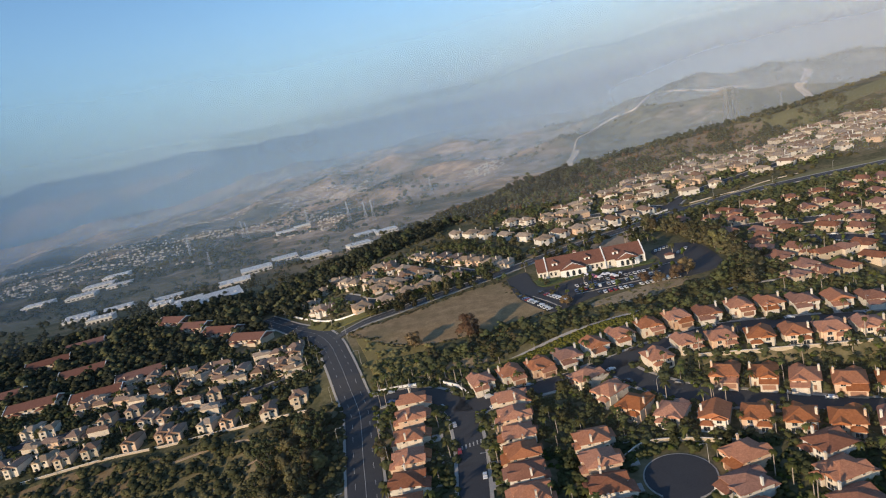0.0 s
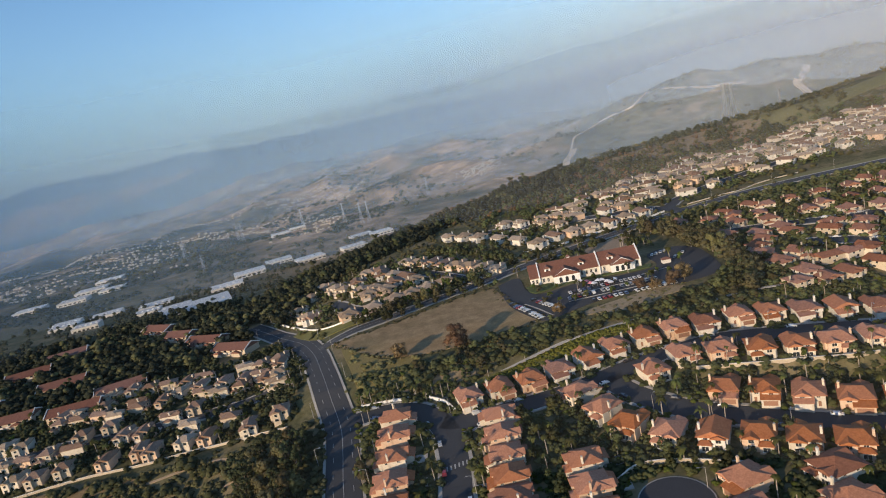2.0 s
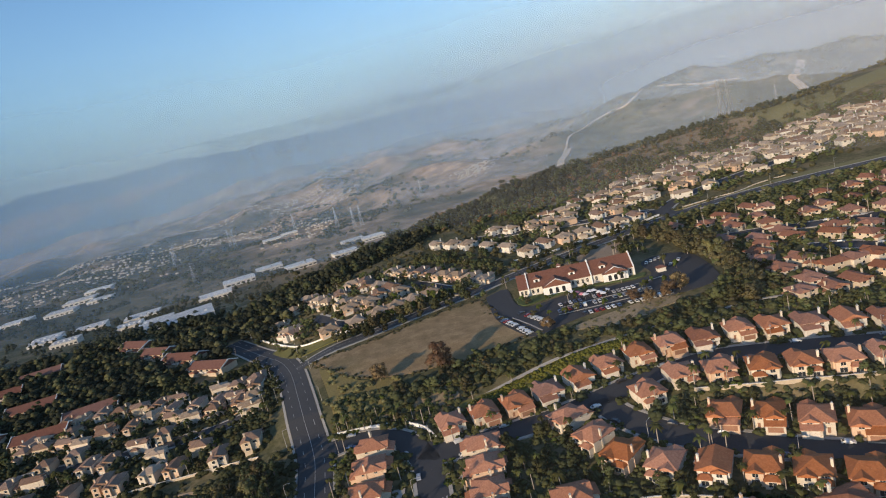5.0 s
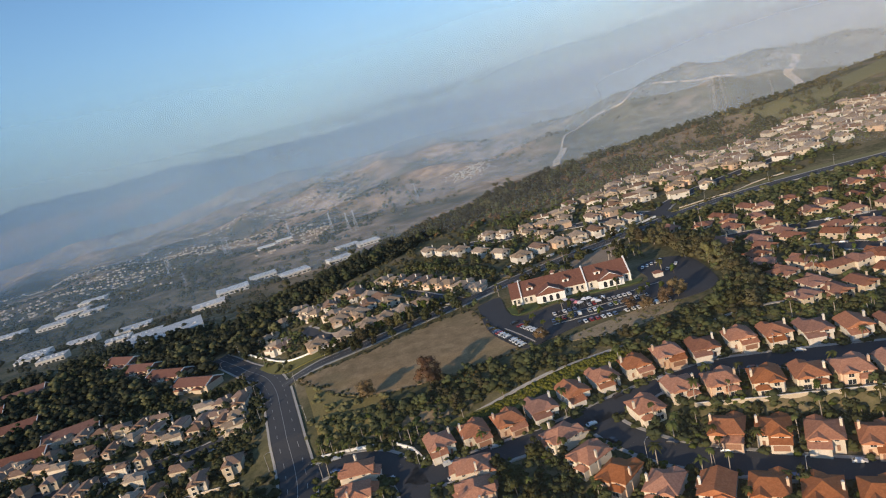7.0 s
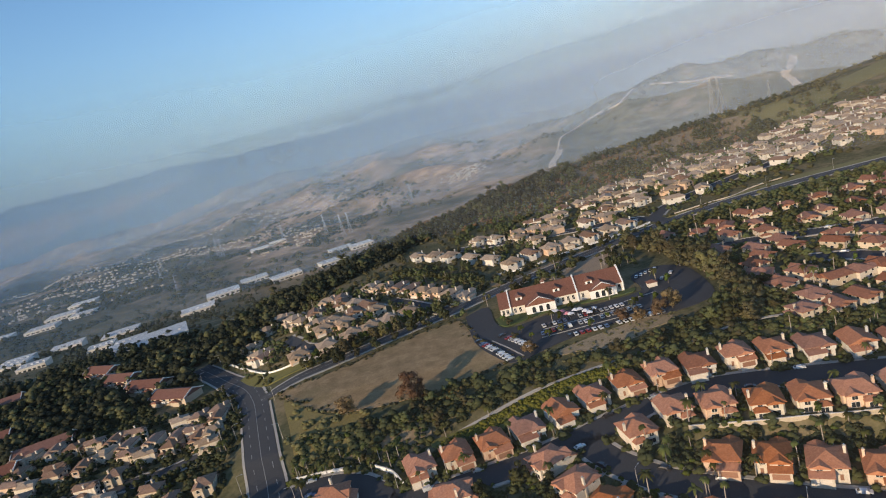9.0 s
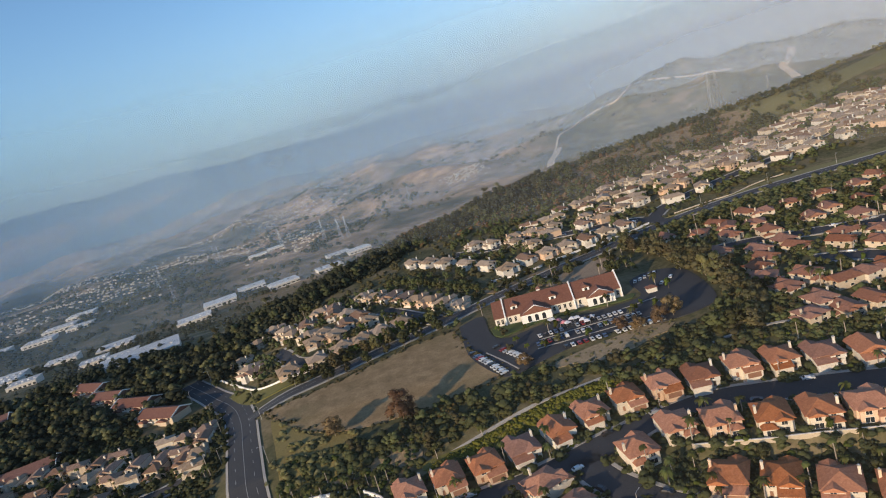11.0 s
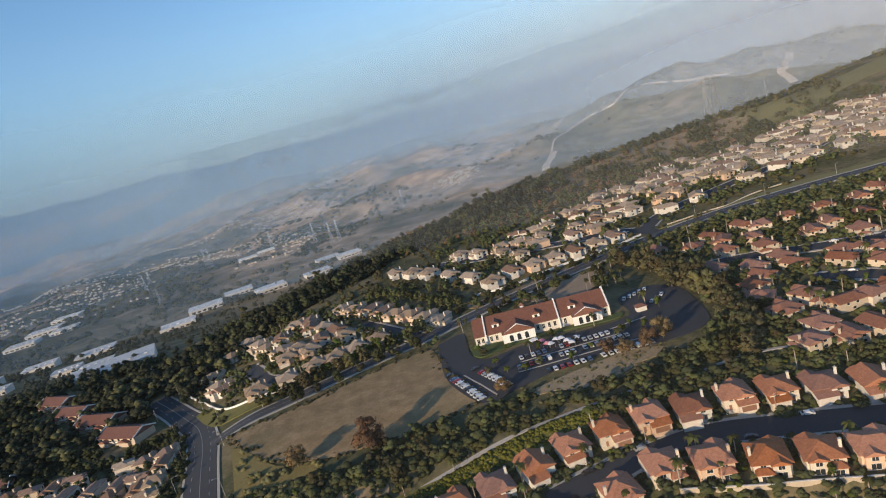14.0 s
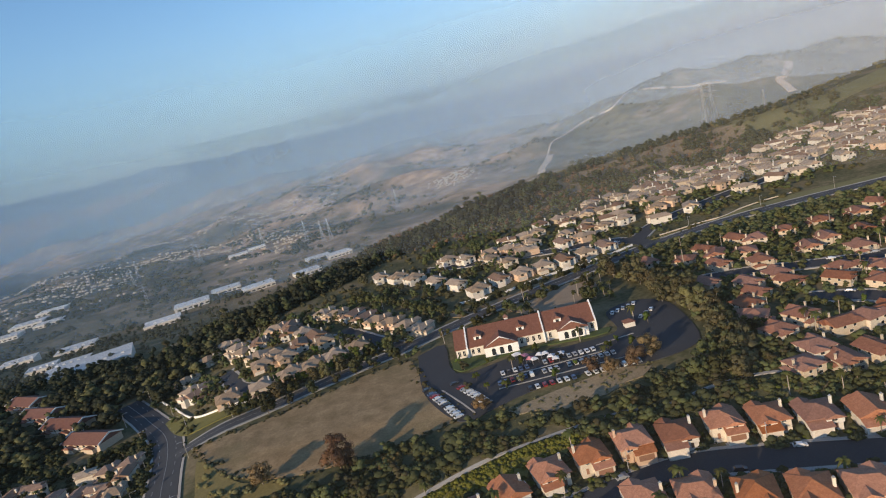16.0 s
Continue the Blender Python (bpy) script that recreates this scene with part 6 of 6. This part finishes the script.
for (x0, y0), (x1, y1), n, turn in (((20, 325), (31, 300), 12, 25), ((31, 325), (42, 304), 10, 25), ((58, 307), (98, 308), 16, 95), ((48, 316), (92, 319), 19, 92), ((50, 324), (86, 326), 16, 92), ((103, 357), (114, 362), 5, 70), ((112, 346), (118, 351), 3, 60)):
    for i in range(n):
        if rc.random() < 0.93:
            t = i / (n - 1)
            park(x0 + (x1 - x0) * t, y0 + (y1 - y0) * t, turn)
for line, side in ((STREET_B, 4.0), (STREET_B, -4.0), (STREET_C, 4.0), (STREET_C, -4.0), (STREET_D, 4.0), (STREET_D, -4.0), (STREET_RED, 3.4), (STREET_RED_B, 3.4), (STREET_MID, 3.3), (STREET_TAN, 3.3), (STREET_LEFT, 3.0)):
    off = offset(line, side)
    for i in range(4, len(off) - 2, 5):
        if rc.random() < 0.4:
            (ax, ay), (bx, by) = off[i], off[i + 1]
            park(ax, ay, math.degrees(math.atan2(by - ay, bx - ax)))


def street_lamp(tall=8.0):
    ob = thing("street_lamp", "pale concrete street lamp with a curved arm", "street lamp", "street lamps")
    part("pole", Shape().tube([(0, 0, -0.3), (0, 0, tall * 0.5), (0, 0, tall)], [0.14, 0.11, 0.08], 8), CONCRETE, ob)
    part("arm", Shape().tube([(0, 0, tall), (0.5, 0, tall + 0.35), (1.4, 0, tall + 0.5), (2.3, 0, tall + 0.5)], [0.06, 0.055, 0.05, 0.05], 6), STEEL, ob)
    part("lamp_head", Shape().box(2.1, -0.15, tall + 0.4, 2.9, 0.15, tall + 0.56), STEEL, ob)
    return ob


LAMP = street_lamp()
for line, side, first, step in ((STREET_B, -6.2, 8, 14), (STREET_B, 6.2, 14, 14), (STREET_C, 6.2, 6, 12), (STREET_D, -6.2, 8, 12), (MAIN, 9.2, 20, 12), (MAIN, -9.2, 26, 12), (BRANCH, 6.4, 8, 14)):
    off = offset(line, side)
    for i in range(first, len(off) - 1, step):
        (ax, ay), (bx, by) = off[i], off[i + 1]
        settle(LAMP, ax, ay, math.degrees(math.atan2(by - ay, bx - ax)) + (-90 if side > 0 else 90), 0, 0)
settle(LAMP, 57, 176, 180, 0, 0)


def canopy(colour, label):
    ob = thing("market_canopy", label, "canopy", "stall canopies in the car park")
    part("cover", Shape().roof(-1.6, -1.6, 1.6, 1.6, 2.4, 0.9, "x", 1.0, 0.25), colour, ob)
    for x in (-1.5, 1.5):
        for y in (-1.5, 1.5):
            part("leg", Shape().box(x - 0.04, y - 0.04, 0, x + 0.04, y + 0.04, 2.3), STEEL, ob)
    return ob


CANVAS_WHITE = varied("white_canvas", (0.5, 0.5, 0.54), (0.68, 0.68, 0.7), 0.5, 5, 0.8)
CANVAS_PINK = varied("pink_canvas", (0.6, 0.2, 0.25), (0.7, 0.3, 0.33), 0.5, 5, 0.8)
CANOPIES = [canopy(CANVAS_WHITE, "white canvas stall canopy"), canopy(CANVAS_PINK, "pink canvas stall canopy")]
for i in range(10):
    settle(CANOPIES[1 if i in (2, 3) else 0], 56 + 2.0 * i + rc.uniform(-1.5, 1.5), 335 - 1.1 * i + rc.uniform(-4.0, 2.0), rc.uniform(-30, 30), 0, 0)
shed = thing("kiosk", "small white kiosk at the end of the car park", "kiosk")
part("wall", Shape().box(-2.5, -2, -0.5, 2.5, 2, 2.8), STUCCO_WHITE, shed)
part("roof", Shape().roof(-2.9, -2.4, 2.9, 2.4, 2.8, 1.2, "x", 1.0), TILE_MAROON, shed)
settle(shed, 105, 340, 0)


# ---- works and offices at the valley's edge ----
def warehouse(w, d, tall, label):
    ob = thing("warehouse", label, "warehouse", "white works buildings")
    part("wall", Shape().box(-w / 2, -d / 2, -6, w / 2, d / 2, tall), STUCCO_WHITE, ob)
    part("roof", Shape().box(-w / 2 - 0.3, -d / 2 - 0.3, tall, w / 2 + 0.3, d / 2 + 0.3, tall + 0.5), METAL_WHITE, ob)
    for k in range(5):
        x = -w * 0.4 + k * w * 0.2
        part("roof_unit", Shape().box(x - 1.4, -d * 0.2, tall + 0.5, x + 1.4, -d * 0.2 + 3, tall + 1.7), METAL_WHITE, ob)
    for k in range(6):
        part("window", Shape().box(-w * 0.42 + k * w * 0.16, -d / 2 - 0.12, 2.0, -w * 0.42 + k * w * 0.16 + w * 0.1, -d / 2 + 0.05, 4.0), GLASS, ob)
    return ob


BIG, SMALLER = warehouse(72, 46, 6.5, "big white works building with a flat white roof"), warehouse(34, 25, 6, "white flat-roofed office building at the valley's edge")
settle(BIG, -238, 540, 24, 2, 24)
for x, y, turn, size in ((-437, 743, 18, 1.2), (-385, 762, 18, 1.4), (-266, 566, 20, 0.9), (-290, 977, 20, 1.4), (-168, 1052, 20, 1.3), (-133, 1041, 20, 1.3), (-655, 1028, 14, 1.6), (-610, 1069, 14, 1.4), (-733, 1030, 14, 1.6), (-393, 598, 16, 0.9), (-300, 580, 18, 0.8), (-345, 556, 15, 0.8), (-329, 850, 20, 1.5), (-322, 929, 20, 1.6), (-232, 938, 25, 1.5), (-167, 958, 25, 1.3), (-420, 640, 12, 1.0), (-390, 600, 12, 0.8),
                         (-694, 1217, 12, 1.7), (-670, 1110, 15, 1.8), (-378, 1323, 20, 1.3), (-345, 1345, 20, 1.2)):
    settle(SMALLER, x, y, turn, 1, 20).scale = (size, size, 0.7 + 0.3 * size)


def pylon():
    ob = thing("transmission_tower", "grey lattice power transmission tower in the haze", "pylon", "power line towers")
    H = 48.0
    for sx in (-1, 1):
        for sy in (-1, 1):
            part("leg", Shape().tube([(4 * sx, 4 * sy, -2), (1.4 * sx, 1.4 * sy, H * 0.62), (0.7 * sx, 0.7 * sy, H)], [0.3, 0.24, 0.18], 4), STEEL, ob)
    b = Shape()
    for k in range(9):
        z0, z1 = H * k / 9, H * (k + 1) / 9
        r0, r1 = (4 - 2.6 * min(1, z / (H * 0.62)) if z < H * 0.62 else 1.4 - 0.7 * (z / H - 0.62) / 0.38 for z in (z0, z1))
        for sx in (-1, 1):
            b.tube([(-r0, r0 * sx, z0), (r1, r1 * sx, z1)], [0.14, 0.14], 3).tube([(r0, r0 * sx, z0), (-r1, r1 * sx, z1)], [0.14, 0.14], 3)
            b.tube([(r0 * sx, -r0, z0), (r1 * sx, r1, z1)], [0.14, 0.14], 3)
    part("bracing", b, STEEL, ob)
    for z, l in ((H * 0.66, 9), (H * 0.8, 11), (H * 0.93, 8)):
        part("crossarm", Shape().tube([(-l, 0, z), (0, 0, z + 1.2), (l, 0, z)], [0.25, 0.35, 0.25], 4), STEEL, ob)
    return ob


TOWER = pylon()
for x, y, s in ((-331, 1346, 1), (-234, 1304, 1), (-187, 1223, 1), (-173, 1226, 1), (-504, 1432, 1), (-489, 1418, 1), (-625, 1413, 1), (-63, 1489, 1), (-560, 1260, 0.9), (-430, 1030, 0.8), (80, 1560, 0.8), (339, 790, 1.1), (352, 800, 1.1), (640, 1500, 1.0), (404, 790, 0.5)):
    t = settle(TOWER, x, y, 25, 0, 0)
    t.scale = (s, s, s)

# the valley town: hundreds of small houses far below
rv = random.Random(11)
town = Shape()
for _ in range(5200):
    x, y = rv.uniform(-2000, -260), rv.uniform(1080, 2000)
    y = 34 * round((y + 22 * math.sin(x / 140)) / 34) - 22 * math.sin(x / 140) + 0.22 * (x + 1000) + rv.gauss(0, 3)
    if noise.noise(Vector((x / 300, y / 200, 1))) < -0.05:
        continue
    w, d, z, a = rv.uniform(3.5, 7), rv.uniform(3, 6), height(x, y), rv.uniform(0, 3)
    b = Shape().box(-w / 2, -d / 2, -2, w / 2, d / 2, 2.6).roof(-w / 2 - 0.5, -d / 2 - 0.5, w / 2 + 0.5, d / 2 + 0.5, 2.6, 1.3, "x", 1.0)
    town.add([(K * x + p[0] * math.cos(a) - p[1] * math.sin(a), K * y + p[0] * math.sin(a) + p[1] * math.cos(a), z + p[2]) for p in b.v], b.f)
tagged(new("valley_houses", town.mesh("valley_houses", STUCCO_TAN)), "hundreds of small pale houses of the valley town", "houses", kind="stuff")
camp = Shape()
for _ in range(130):
    x, y = rv.gauss(75, 30), rv.gauss(1640, 40)
    z = height(x, y)
    camp.box(K * x - 3, K * y - 2, z - 1, K * x + 3, K * y + 2, z + 2.5)
tagged(new("valley_sheds", camp.mesh("valley_sheds", CONCRETE)), "cluster of pale sheds on the valley floor", "sheds", kind="stuff")
